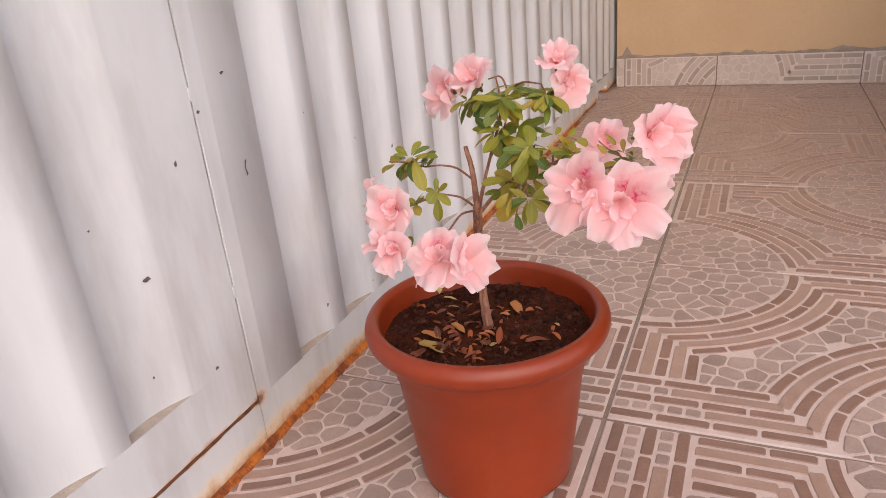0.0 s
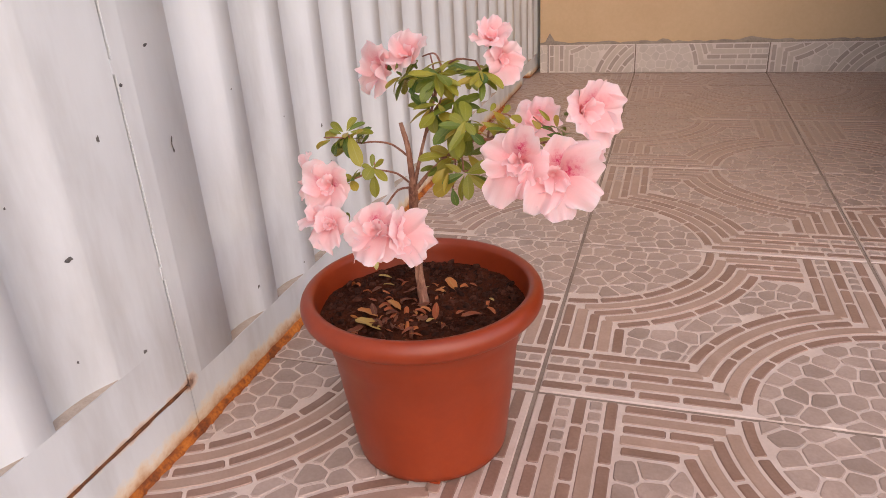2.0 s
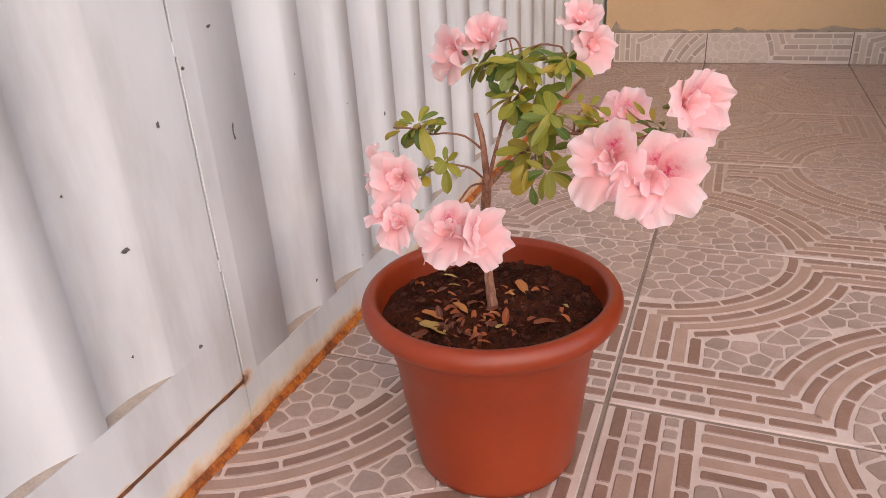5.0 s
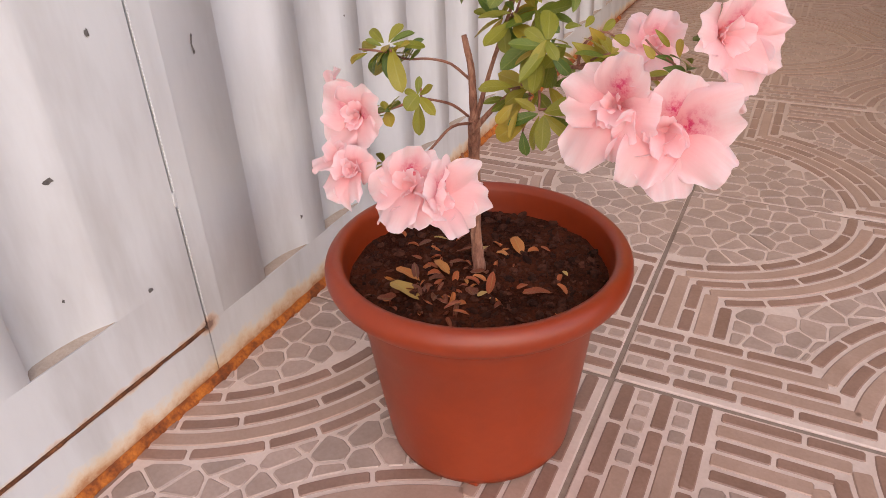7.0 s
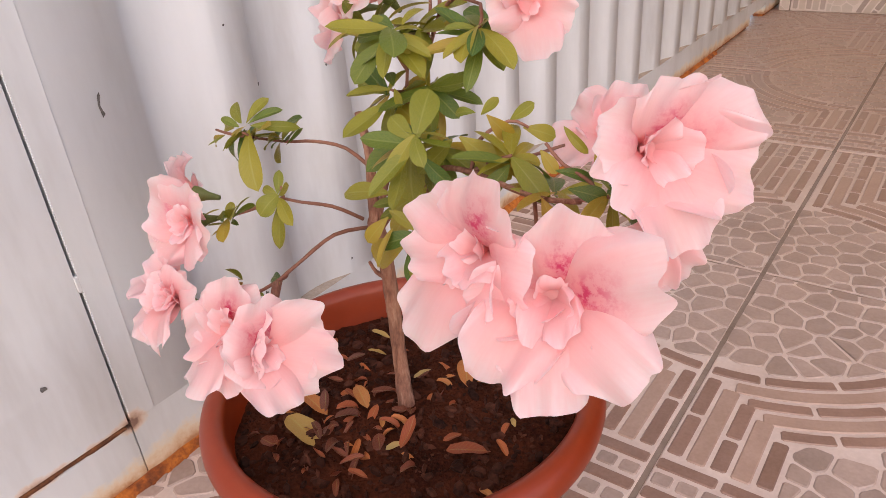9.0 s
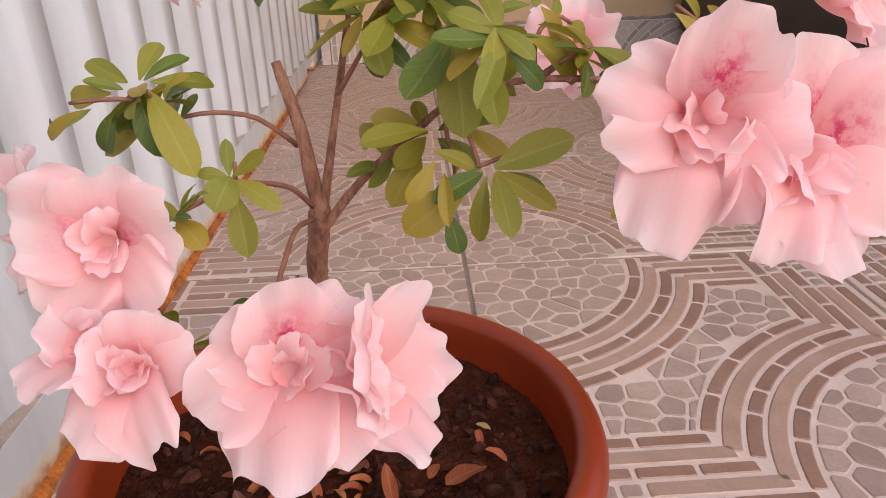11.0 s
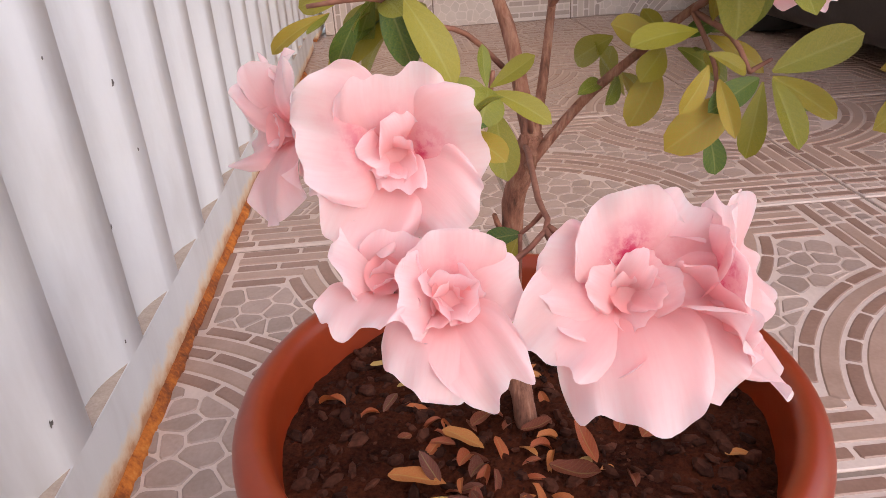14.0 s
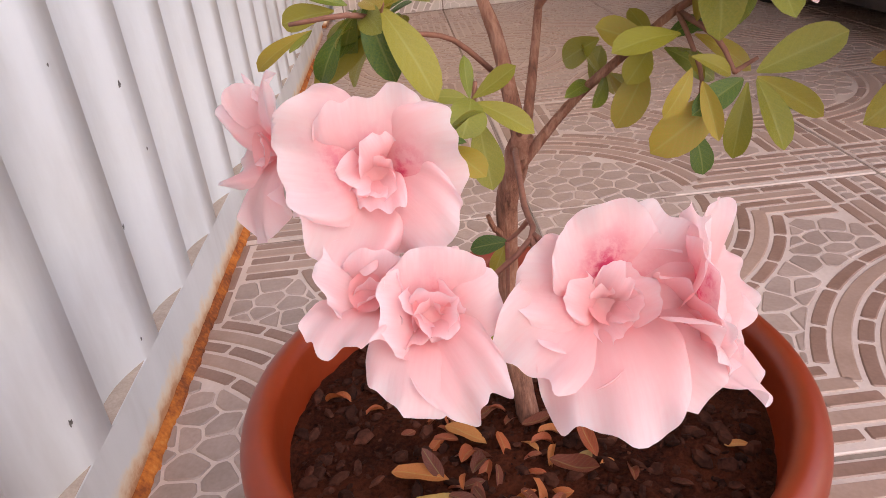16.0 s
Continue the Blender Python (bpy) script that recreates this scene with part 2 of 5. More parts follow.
def leaf_mat(name, tones, rough=0.42, trans=0.32):
    """Leaf blade: midrib and side veins, mottled, each leaf its own tone."""
    m, nt, b = material(name, rough)
    at = nt.nodes.new("ShaderNodeAttribute")
    at.attribute_name = "petal"
    s = nt.nodes.new("ShaderNodeSeparateColor")
    nt.links.new(at.outputs["Color"], s.inputs[0])
    u, w, seed = s.outputs[0], s.outputs[1], rand_of(nt)
    v = coords(nt)
    n1, n2 = noise_tex(nt, v, 70, 5, 0.6), noise_tex(nt, v, 520, 4)
    tone = math_n(nt, "ADD", math_n(nt, "MULTIPLY", seed, 0.84), math_n(nt, "MULTIPLY_ADD", n1, 0.60, -0.20), clamp=True)
    col = ramp(nt, tone, tones)
    rib = math_n(nt, "MULTIPLY_ADD", w, -9.0, 1.0, clamp=True)
    side = nd(nt, "TexWave", Scale=2.6, Distortion=1.0)
    cv = nt.nodes.new("ShaderNodeCombineXYZ")
    nt.links.new(math_n(nt, "SUBTRACT", u, math_n(nt, "MULTIPLY", w, 0.25)), cv.inputs[0])
    nt.links.new(cv.outputs[0], side.inputs["Vector"])
    veins = math_n(nt, "MAXIMUM", math_n(nt, "MULTIPLY", rib, 0.5), math_n(nt, "MULTIPLY", math_n(nt, "POWER", side.outputs["Fac"], 6.0), 0.10))
    col = mix(nt, veins, col, mix(nt, 0.6, col, (0.46, 0.47, 0.16)))
    nt.links.new(col, b.inputs["Base Color"])
    bump(nt, b, math_n(nt, "ADD", math_n(nt, "MULTIPLY", veins, -1.5), n2), 0.3, 0.0008)
    tr = nd(nt, "BsdfTranslucent")
    nt.links.new(col, tr.inputs["Color"])
    sh = nd(nt, "MixShader", Fac=trans)
    nt.links.new(b.outputs[0], sh.inputs[1])
    nt.links.new(tr.outputs[0], sh.inputs[2])
    nt.links.new(sh.outputs[0], nt.nodes["Material Output"].inputs[0])
    return m


def bark_mat():
    m, nt, b = material("bark", 0.85)
    v = coords(nt)
    mp = nd(nt, "Mapping")
    mp.inputs["Scale"].default_value = (1.0, 1.0, 0.16)
    nt.links.new(v, mp.inputs[0])
    a, f = noise_tex(nt, mp.outputs[0], 420, 5, 0.7), noise_tex(nt, v, 60, 4)
    both = math_n(nt, "ADD", math_n(nt, "MULTIPLY", a, 0.6), math_n(nt, "MULTIPLY", f, 0.4))
    col = ramp(nt, both, [(0.32, (0.085, 0.034, 0.022)), (0.5, (0.32, 0.138, 0.088)), (0.68, (0.52, 0.29, 0.20))])
    nt.links.new(col, b.inputs["Base Color"])
    bump(nt, b, a, 1.0, 0.0025)
    return m


def twig_mat():
    return grainy("twig", (0.17, 0.062, 0.042), (0.34, 0.155, 0.10), 60, 0.7, 500, 0.4, 0.0006)


M_RUST, M_WHITE, M_POT, M_PETAL, M_BARK, M_TWIG = rust_mat(), white_paint(), pot_mat(), petal_mat(), bark_mat(), twig_mat()
M_LEAF = leaf_mat("leaf", [(0.0, (0.024, 0.100, 0.030)), (0.15, (0.080, 0.155, 0.023)), (0.38, (0.195, 0.222, 0.024)), (0.78, (0.345, 0.300, 0.036)), (1.0, (0.44, 0.26, 0.04))], 0.30, 0.28)
M_DEAD = leaf_mat("dead_leaf", [(0.0, (0.09, 0.024, 0.015)), (0.3, (0.22, 0.048, 0.022)), (0.6, (0.40, 0.085, 0.025)), (0.84, (0.50, 0.150, 0.038)), (1.0, (0.52, 0.24, 0.07))], 0.5, 0.1)
M_PALE = leaf_mat("pale_leaf", [(0.0, (0.40, 0.24, 0.06)), (0.5, (0.50, 0.33, 0.10)), (1.0, (0.54, 0.38, 0.15))], 0.5, 0.1)
M_SOIL = matt(grainy("soil", (0.012, 0.0036, 0.0022), (0.112, 0.030, 0.0140), 34, 0.95, 420, 1.0, 0.004), 0.08)
M_CHIP = matt(grainy("bark_chip", (0.012, 0.0042, 0.0028), (0.100, 0.034, 0.020), 60, 0.9, 400, 0.6, 0.001, vary=1.1), 0.15)
M_BUD = grainy("bud", (0.42, 0.34, 0.10), (0.60, 0.56, 0.26), 160, 0.5, 600, 0.2, 0.0004)
M_CALYX = grainy("calyx", (0.07, 0.10, 0.02), (0.16, 0.18, 0.045), 80, 0.6, 400, 0.3, 0.0005)


# ---- mesh helpers ----
def mesh(name, verts, faces, mats, idx=None, smooth=False, parent=None, label="", petal=None):
    """One mesh object from plain lists."""
    me = bpy.data.meshes.new(name)
    me.from_pydata(verts, [], faces)
    for mt in (mats if isinstance(mats, (list, tuple)) else [mats]):
        me.materials.append(mt)
    if idx is not None:
        me.polygons.foreach_set("material_index", idx)
    if smooth:
        me.polygons.foreach_set("use_smooth", [True] * len(me.polygons))
    if petal is not None:
        ca = me.color_attributes.new("petal", "FLOAT_COLOR", "POINT")
        ca.data.foreach_set("color", [x for p in petal for x in (*p, 1.0)])
    me.update()
    ob = new(name, me)
    ob.parent = parent
    if label:
        tagged(ob, label)
    return ob


def empty(name, loc=(0, 0, 0), label="", category="", group="", kind=""):
    ob = new(name)
    ob.location = loc
    ob.empty_display_size = 0.02
    bpy.context.view_layer.update()
    return tagged(ob, label, category, group, kind)


def part(name, bm, mat, parent, label="", smooth=False):
    me = bpy.data.meshes.new(name)
    bm.to_mesh(me)
    bm.free()
    for mt in (mat if isinstance(mat, (list, tuple)) else [mat]):
        me.materials.append(mt)
    if smooth:
        me.polygons.foreach_set("use_smooth", [True] * len(me.polygons))
    ob = new(name, me)
    ob.parent = parent
    if label:
        tagged(ob, label)
    return ob


def box_bm(lo, hi, bevel=0.0, seg=2):
    bm = bmesh.new()
    c = [(a + b) / 2 for a, b in zip(lo, hi)]
    s = [b - a for a, b in zip(lo, hi)]
    bmesh.ops.create_cube(bm, size=1.0, matrix=Matrix.Translation(c) @ Matrix.Diagonal((*s, 1)))
    if bevel:
        bmesh.ops.bevel(bm, geom=bm.edges[:], offset=bevel, segments=seg, affect="EDGES", profile=0.5)
    return bm


def lathe(profile, n=72, wob=0.0):
    """Vertices and faces of a turned form; profile: (radius, z), closed at neither end."""
    vs, fs = [], []
    for r, z in profile:
        for k in range(n):
            a = 2 * math.pi * k / n
            rr = r + wob * math.sin(2 * a + 0.7) * r
            vs.append((rr * math.cos(a), rr * math.sin(a), z))
    for i in range(len(profile) - 1):
        for k in range(n):
            fs.append((i * n + k, i * n + (k + 1) % n, (i + 1) * n + (k + 1) % n, (i + 1) * n + k))
    return vs, fs


def tube(points, radii, n=9, rough=0.0, seed=0):
    """A tapered limb through the points, swept with a steady frame."""
    rnd = random.Random(seed)
    P = [Vector(p) for p in points]
    # resample with a Catmull-Rom curve
    Q, R = [], []
    for i in range(len(P) - 1):
        p0, p1, p2, p3 = P[max(i - 1, 0)], P[i], P[i + 1], P[min(i + 2, len(P) - 1)]
        steps = max(3, int((p2 - p1).length / 0.006))
        for k in range(steps):
            t = k / steps
            Q.append(0.5 * ((2 * p1) + (p2 - p0) * t + (2 * p0 - 5 * p1 + 4 * p2 - p3) * t * t + (3 * p1 - p0 - 3 * p2 + p3) * t ** 3))
            R.append(radii[i] * (1 - t) + radii[i + 1] * t)
    Q.append(P[-1]), R.append(radii[-1])
    vs, fs = [], []
    up = Vector((0.3, 0.9, 0.2)).normalized()
    for i, (q, r) in enumerate(zip(Q, R)):
        d = (Q[min(i + 1, len(Q) - 1)] - Q[max(i - 1, 0)]).normalized()
        x = up.cross(d).normalized()
        y = d.cross(x)
        up = y
        for k in range(n):
            a = 2 * math.pi * k / n
            rr = r * (1 + rough * (rnd.random() - 0.5) * 2)
            vs.append(q + (x * math.cos(a) + y * math.sin(a)) * rr)
    for i in range(len(Q) - 1):
        for k in range(n):
            fs.append((i * n + k, i * n + (k + 1) % n, (i + 1) * n + (k + 1) % n, (i + 1) * n + k))
    fs.append(tuple(range(n))[::-1])
    fs.append(tuple((len(Q) - 1) * n + k for k in range(n)))
    return vs, fs


# ---- floor tiles ----
T = 0.45


def clip(poly, nx, ny, d):
    """Keep the part of a convex polygon where nx*x + ny*y <= d."""
    out = []
    for (ax, ay), (bx, by) in zip(poly, poly[1:] + poly[:1]):
        da, db = nx * ax + ny * ay - d, nx * bx + ny * by - d
        if da <= 0:
            out.append((ax, ay))
        if da * db < 0:
            t = da / (da - db)
            out.append((ax + (bx - ax) * t, ay + (by - ay) * t))
    return out


def area(poly):
    return 0.5 * sum(a[0] * b[1] - b[0] * a[1] for a, b in zip(poly, poly[1:] + poly[:1]))


def soften(poly, cut=0.0019):
    """Cut the sharp corners of a polygon."""
    out = []
    n = len(poly)
    for i, p in enumerate(poly):
        a, b, p = Vector(poly[i - 1]), Vector(poly[(i + 1) % n]), Vector(p)
        u, v = a - p, b - p
        if u.length > 1e-6 and v.length > 1e-6 and u.angle(v) < 2.1:
            out += [tuple(p + u.normalized() * min(cut, u.length * 0.3)), tuple(p + v.normalized() * min(cut, v.length * 0.3))]
        else:
            out.append(tuple(p))
    return out


def tile_pieces(seed):
    """The relief of one patterned tile: (polygon, material index), in tile coordinates 0..T."""
    rnd = random.Random(seed)
    CA, CB = (0.0, T), (T, 0.0)
    HB, HL = 0.0066, 0.0090
    out = []

    def arc(c, r0, r1, a0, a1, m):
        n = max(2, int(abs(a1 - a0) * r1 / 0.012))
        an = [a0 + (a1 - a0) * k / n for k in range(n + 1)]
        p = [(c[0] + r1 * math.cos(a), c[1] + r1 * math.sin(a)) for a in an] + [(c[0] + r0 * math.cos(a), c[1] + r0 * math.sin(a)) for a in reversed(an)]
        out.append((p if area(p) > 0 else p[::-1], m))

    def arc_row(c, r, a0, a1, length=0.056):
        n = max(1, round((a1 - a0) * r / length))
        cuts = [a0 + (a1 - a0) * (k + (rnd.uniform(-0.16, 0.16) if 0 < k < n else 0)) / n for k in range(n + 1)]
        g = 0.0020 / r
        for s, e in zip(cuts, cuts[1:]):
            arc(c, r - HB, r + HB, s + g, e - g, 2)

    def rect(x0, y0, x1, y1, m, flip):
        p = [(x0, y0), (x1, y0), (x1, y1), (x0, y1)]
        if flip:
            p = [(T - y, T - x) for x, y in p]
        out.append((p if area(p) > 0 else p[::-1], m))

    def row(fixed, s, e, horizontal, flip, length=0.055):
        n = max(1, round((e - s) / length))
        cuts = [s + (e - s) * (k + (rnd.uniform(-0.18, 0.18) if 0 < k < n else 0)) / n for k in range(n + 1)]
        for a, b in zip(cuts, cuts[1:]):
            a, b = a + 0.0020, b - 0.0020
            if horizontal:
                rect(a, fixed - HB, b, fixed + HB, 2, flip)
            else:
                rect(fixed - HB, a, fixed + HB, b, 2, flip)

    d = math.radians
    for r, a0, a1 in ((0.213, -89, -1), (0.250, -79.5, -10.5), (0.287, -73.5, -16.5)):
        arc_row(CA, r, d(a0), d(a1))
    for r, a0, a1 in ((0.287, 160, 110), (0.250, 165.5, 104.5), (0.213, 173.5, 96.5)):
        arc_row(CB, r, d(a1), d(a0))
    for r, lo, hi in ((0.2315, -82, -8), (0.2685, -76, -14)):
        arc(CA, r - HL + 0.001, r + HL - 0.001, d(lo), d(hi), 1)
    for r, lo, hi in ((0.2685, 106, 164), (0.2315, 99, 171)):
        arc(CB, r - HL + 0.001, r + HL - 0.001, d(lo), d(hi), 1)
    for flip in (False, True):
        for y, e in ((0.018, 0.236), (0.055, 0.206), (0.091, 0.180)):
            row(y, 0.002, e, True, flip)
        for y, e in ((0.0365, 0.222), (0.073, 0.193)):
            xs = [0.006 + 0.0205 * k for k in range(5)]
            if y > 0.05:
                xs = xs[:3]
            for x in xs:
                rect(x, y - 0.0072, x + 0.0165, y + 0.0072, 3, flip)
            rect(xs[-1] + 0.021, y - HL + 0.001, e, y + HL - 0.001, 1, flip)
        for x, e in ((0.0495, 0.203), (0.0865, 0.168)):
            row(x, 0.104, e, False, flip, 0.05)
        row(0.0125, 0.104, 0.226, False, flip)
        for x, e in ((0.031, 0.214), (0.068, 0.186)):
            rect(x - HL + 0.001, 0.104, x + HL - 0.001, e, 1, flip)
    # cobbles
    seeds, step = [], 0.0295
    for i in range(-1, 17):
        for j in range(-1, 18):
            seeds.append((step * (i + 0.5 * (j % 2)) + rnd.uniform(-0.010, 0.010), step * j * 0.94 + rnd.uniform(-0.010, 0.010)))
    gap = 0.0013
    for sx, sy in seeds:
        ra, rb = math.hypot(sx - CA[0], sy - CA[1]), math.hypot(sx - CB[0], sy - CB[1])
        cons = []
        if ra < 0.205 or rb < 0.205:
            c, rr = (CA, ra) if ra < rb else (CB, rb)
            ang = math.atan2(sy - c[1], sx - c[0])
            for k in (-0.35, -0.15, 0, 0.15, 0.35):
                nx, ny = math.cos(ang + k), math.sin(ang + k)
                cons.append((nx, ny, nx * c[0] + ny * c[1] + 0.2015))
            cons += [(-1, 0, -0.002), (1, 0, T - 0.002), (0, -1, -0.002), (0, 1, T - 0.002)]
        elif ra > 0.291 and rb > 0.291 and sx > 0.092 and sy > 0.1 and sx < T - 0.1 and sy < T - 0.092:
            for c in (CA, CB):
                ang = math.atan2(sy - c[1], sx - c[0])
                nx, ny = math.cos(ang), math.sin(ang)
                cons.append((-nx, -ny, -(nx * c[0] + ny * c[1] + 0.297)))
            cons += [(-1, 0, -0.0975), (0, -1, -0.1015), (1, 0, T - 0.1015), (0, 1, T - 0.0975)]
        else:
            continue
        p = [(sx - 0.05, sy - 0.05), (sx + 0.05, sy - 0.05), (sx + 0.05, sy + 0.05), (sx - 0.05, sy + 0.05)]
        for ox, oy in seeds:
            dx, dy = ox - sx, oy - sy
            l = math.hypot(dx, dy)
            if 1e-6 < l < 0.1:
                p = clip(p, dx / l, dy / l, (dx * (sx + ox) + dy * (sy + oy)) / (2 * l) - gap)
        for nx, ny, dd in cons:
            p = clip(p, nx, ny, dd)
        if len(p) < 3 or area(p) < 0.00009:
            continue
        q = []
        for a, b in zip(p, p[1:] + p[:1]):
            q += [(a[0] * 0.87 + b[0] * 0.13, a[1] * 0.87 + b[1] * 0.13), (a[0] * 0.13 + b[0] * 0.87, a[1] * 0.13 + b[1] * 0.87)]
        out.append((q, 3))
    return [(soften(p), m) for p, m in out]


def tile_mesh(seed):
    h, lip = 0.0011, 0.0012
    vs, fs, ix = [], [], []
    e = 0.0028
    ring = [(e, e), (T - e, e), (T - e, T - e), (e, T - e)]
    for z, k in ((-0.006, 0.0), (-0.0012, 0.0), (0.0, 0.0012)):
        vs += [(x + (k if x < T / 2 else -k), y + (k if y < T / 2 else -k), z) for x, y in ring]
    for i in range(2):
        for k in range(4):
            fs.append((i * 4 + k, i * 4 + (k + 1) % 4, i * 4 + 4 + (k + 1) % 4, i * 4 + 4 + k))
            ix.append(0)
    fs.append((8, 9, 10, 11)), ix.append(0)
    for poly, m in tile_pieces(seed):
        n, o = len(poly), len(vs)
        inner = []
        for i, (x, y) in enumerate(poly):
            (ax, ay), (bx, by) = poly[i - 1], poly[(i + 1) % n]
            d1, d2 = Vector((x - ax, y - ay)).normalized(), Vector((bx - x, by - y)).normalized()
            nrm = Vector((-(d1.y + d2.y), d1.x + d2.x))
            nrm = nrm.normalized() if nrm.length > 1e-6 else Vector((0, 0))
            inner.append((x + nrm.x * lip, y + nrm.y * lip))
        inside = lambda p: (min(max(p[0], e + 0.0004), T - e - 0.0004), min(max(p[1], e + 0.0004), T - e - 0.0004))
        vs += [(*inside(p), 0.0) for p in poly] + [(*inside(p), h) for p in inner]
        for k in range(n):
            fs.append((o + k, o + (k + 1) % n, o + n + (k + 1) % n, o + n + k)), ix.append(m)
        fs.append(tuple(o + n + k for k in range(n))), ix.append(m)
    me = bpy.data.meshes.new("tile")
    me.from_pydata(vs, [], fs)
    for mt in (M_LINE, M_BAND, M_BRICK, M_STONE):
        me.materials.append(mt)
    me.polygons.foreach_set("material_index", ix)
    me.update()
    return me


# ---- structure ----
XG, YW = -0.366, 2.04
XR, YB = 3.2, -2.7
floor = part("floor", box_bm((-0.405, YB, -0.12), (XR, YW + 0.15, -0.0022)), M_GROUT, None)
tagged(floor, "beige patterned ceramic tile floor with dusty grout joints", "floor", kind="structure")

wall_north = part("wall_north", box_bm((-0.352, YW, -0.002), (XR, YW + 0.15, 2.7), 0.002), M_WALL, None)
tagged(wall_north, "plain beige painted garage wall", "wall", kind="structure")
# unseen slab, added to keep skylight off the far wall and floor
ceiling = part("ceiling", box_bm((-0.42, 0.75, 2.7), (XR + 0.15, YW + 0.15, 2.82)), M_CEIL, None)
tagged(ceiling, "unseen ceiling slab added to dim the far end", "ceiling", kind="structure")
ground = part("ground", box_bm((-40, -40, -0.4), (40, 40, -0.13)), M_GROUT, None)
tagged(ground, "bare grey-brown ground outside the gate", "ground", kind="structure")

# near-white colour stands for sunlit ground, seen as a glint under the rail
pavement = part("pavement", box_bm((-4.0, -6.0, -0.13), (-0.406, 6.0, -0.004)), M_PAVE, None)
tagged(pavement, "concrete outside the gate, paled to look sunlit", "pavement", kind="structure")

# skirting cut from the same floor tiles
HS = 0.104


def skirting():
    base = part("baseboard", box_bm((-0.352, YW - 0.010, 0.0), (XR, YW - 0.001, HS - 0.004)), M_GROUT, None)
    tagged(base, "skirting of cut patterned floor tiles", "skirting", kind="structure")
    top = 0.15
    rnd = random.Random(5)
    spans = [(-0.350, -0.322)] + [(-0.318 if k == 0 else T * (k - 1) + 0.002, T * k - 0.002) for k in range(0, 8)]
    for i, (x0, x1) in enumerate(spans):
        v0 = (0.0, 0.10, 0.0, 0.13, 0.02, 0.30)[i % 6]
        vs, fs, ix = [], [], []
        y0 = YW - 0.0145
        bm = box_bm((x0, y0, 0.0015), (x1, YW - 0.0105, HS), 0.0012, 1)
        bm.verts.index_update()
        for v in bm.verts:
            vs.append(tuple(v.co))
        for f in bm.faces:
            fs.append(tuple(v.index for v in f.verts)), ix.append(0)
        bm.free()
        for poly, m in tile_pieces(11 + i % 3):
            p = [(x + x0 if i % 2 else x0 + (T - x), y - v0 + 0.002) for x, y in poly]
            if area(p) < 0:
                p = p[::-1]
            for nx, ny, dd in ((-1, 0, -x0 - 0.002), (1, 0, x1 - 0.002), (0, -1, -0.004), (0, 1, HS - 0.003)):
                p = clip(p, nx, ny, dd) if p else p
            if len(p) < 3 or area(p) < 0.00004:
                continue
            o, n = len(vs), len(p)
            vs += [(x, y0, z) for x, z in p] + [(x, y0 - 0.0009, z) for x, z in p]
            for k in range(n):
                fs.append((o + k, o + (k + 1) % n, o + n + (k + 1) % n, o + n + k)), ix.append(m)
            fs.append(tuple(o + n + k for k in range(n))), ix.append(m)
        mesh("tile", vs, fs, SKIRT_LIT, ix, parent=base)
    # rough cement line over the skirting
    vs, fs = [], []
    n = 160
    for k in range(n + 1):
        x = -0.352 + (2.6 + 0.352) * k / n
        up = 0.004 + 0.012 * noise.noise((x * 14, 0.3, 0)) ** 2 * 3 + (0.03 if abs(x + 0.318) < 0.012 else 0) + 0.004 * rnd.random()
        vs += [(x, YW - 0.0095, HS - 0.003), (x, YW - 0.008, HS + up * 0.5), (x, YW - 0.0008, HS + up)]
    for k in range(n):
        for j in range(2):
            a = k * 3 + j
            fs.append((a, a + 3, a + 4, a + 1))
    mesh("cement_line", vs, fs, M_PLASTER, smooth=True, parent=base, label="rough grey cement smear")


skirting()


# ---- gate ----
ZT = 2.3


TROUGH = ((0.0, 0.0), (0.02, 0.22), (0.05, 0.58), (0.09, 0.86), (0.15, 0.98), (0.28, 1.0), (0.44, 0.97), (0.58, 0.86), (0.71, 0.65), (0.82, 0.40), (0.91, 0.17), (0.97, 0.04), (1.0, 0.0))
DEEP = 0.0148


def corrugated(name, y0, y1, z0, starts, parent, width=0.080, depth=DEEP):
    """Pressed steel sheet: flat front with rounded troughs at the given starts."""
    shape = TROUGH
    prof = [(y0, 0.0)]
    for s in starts:
        prof += [(s + width * a, -depth * d) for a, d in shape if y0 < s + width * a < y1]
    prof.append((y1, 0.0))
    zs = [z0, z0 + 0.012, 0.25, 0.45, 0.7, 1.1, 1.6, ZT]
    vs, fs = [], []
    for z in zs:
        for y, dx in prof:
            vs.append((XG + dx + 0.0009 * noise.noise((y * 5, z * 3, 1.7)) * min(1.0, max(0.0, z - z0 - 0.02) * 4), y, z))
    n = len(prof)
    for i in range(len(zs) - 1):
        for k in range(n - 1):
            fs.append((i * n + k, i * n + k + 1, (i + 1) * n + k + 1, (i + 1) * n + k))
    out = [mesh(name, vs, fs, M_WHITE, smooth=True, parent=parent)]
    for s in starts:
        if y0 < s and s + width < y1:
            pts = [(XG - 0.0012 - depth * 1.25 * d, s + width * a, z0 + 0.0008) for a, d in shape] 
            pts += [(XG - 0.0008, s + width * a, z0 + 0.0004) for a in (0.985, 0.5, 0.015)]
            out.append(mesh("trough_ledge", pts, [tuple(range(len(pts)))], M_DUST, parent=parent, label="dusty ledge"))
    return out


def sheet_depth(y, starts, width):
    """How far the sheet lies behind its front plane at y."""
    for s in starts:
        a = (y - s) / width
        for (p, d), (q, e) in zip(TROUGH, TROUGH[1:]):
            if p <= a < q:
                return DEEP * (d + (e - d) * (a - p) / (q - p))
    return 0.0


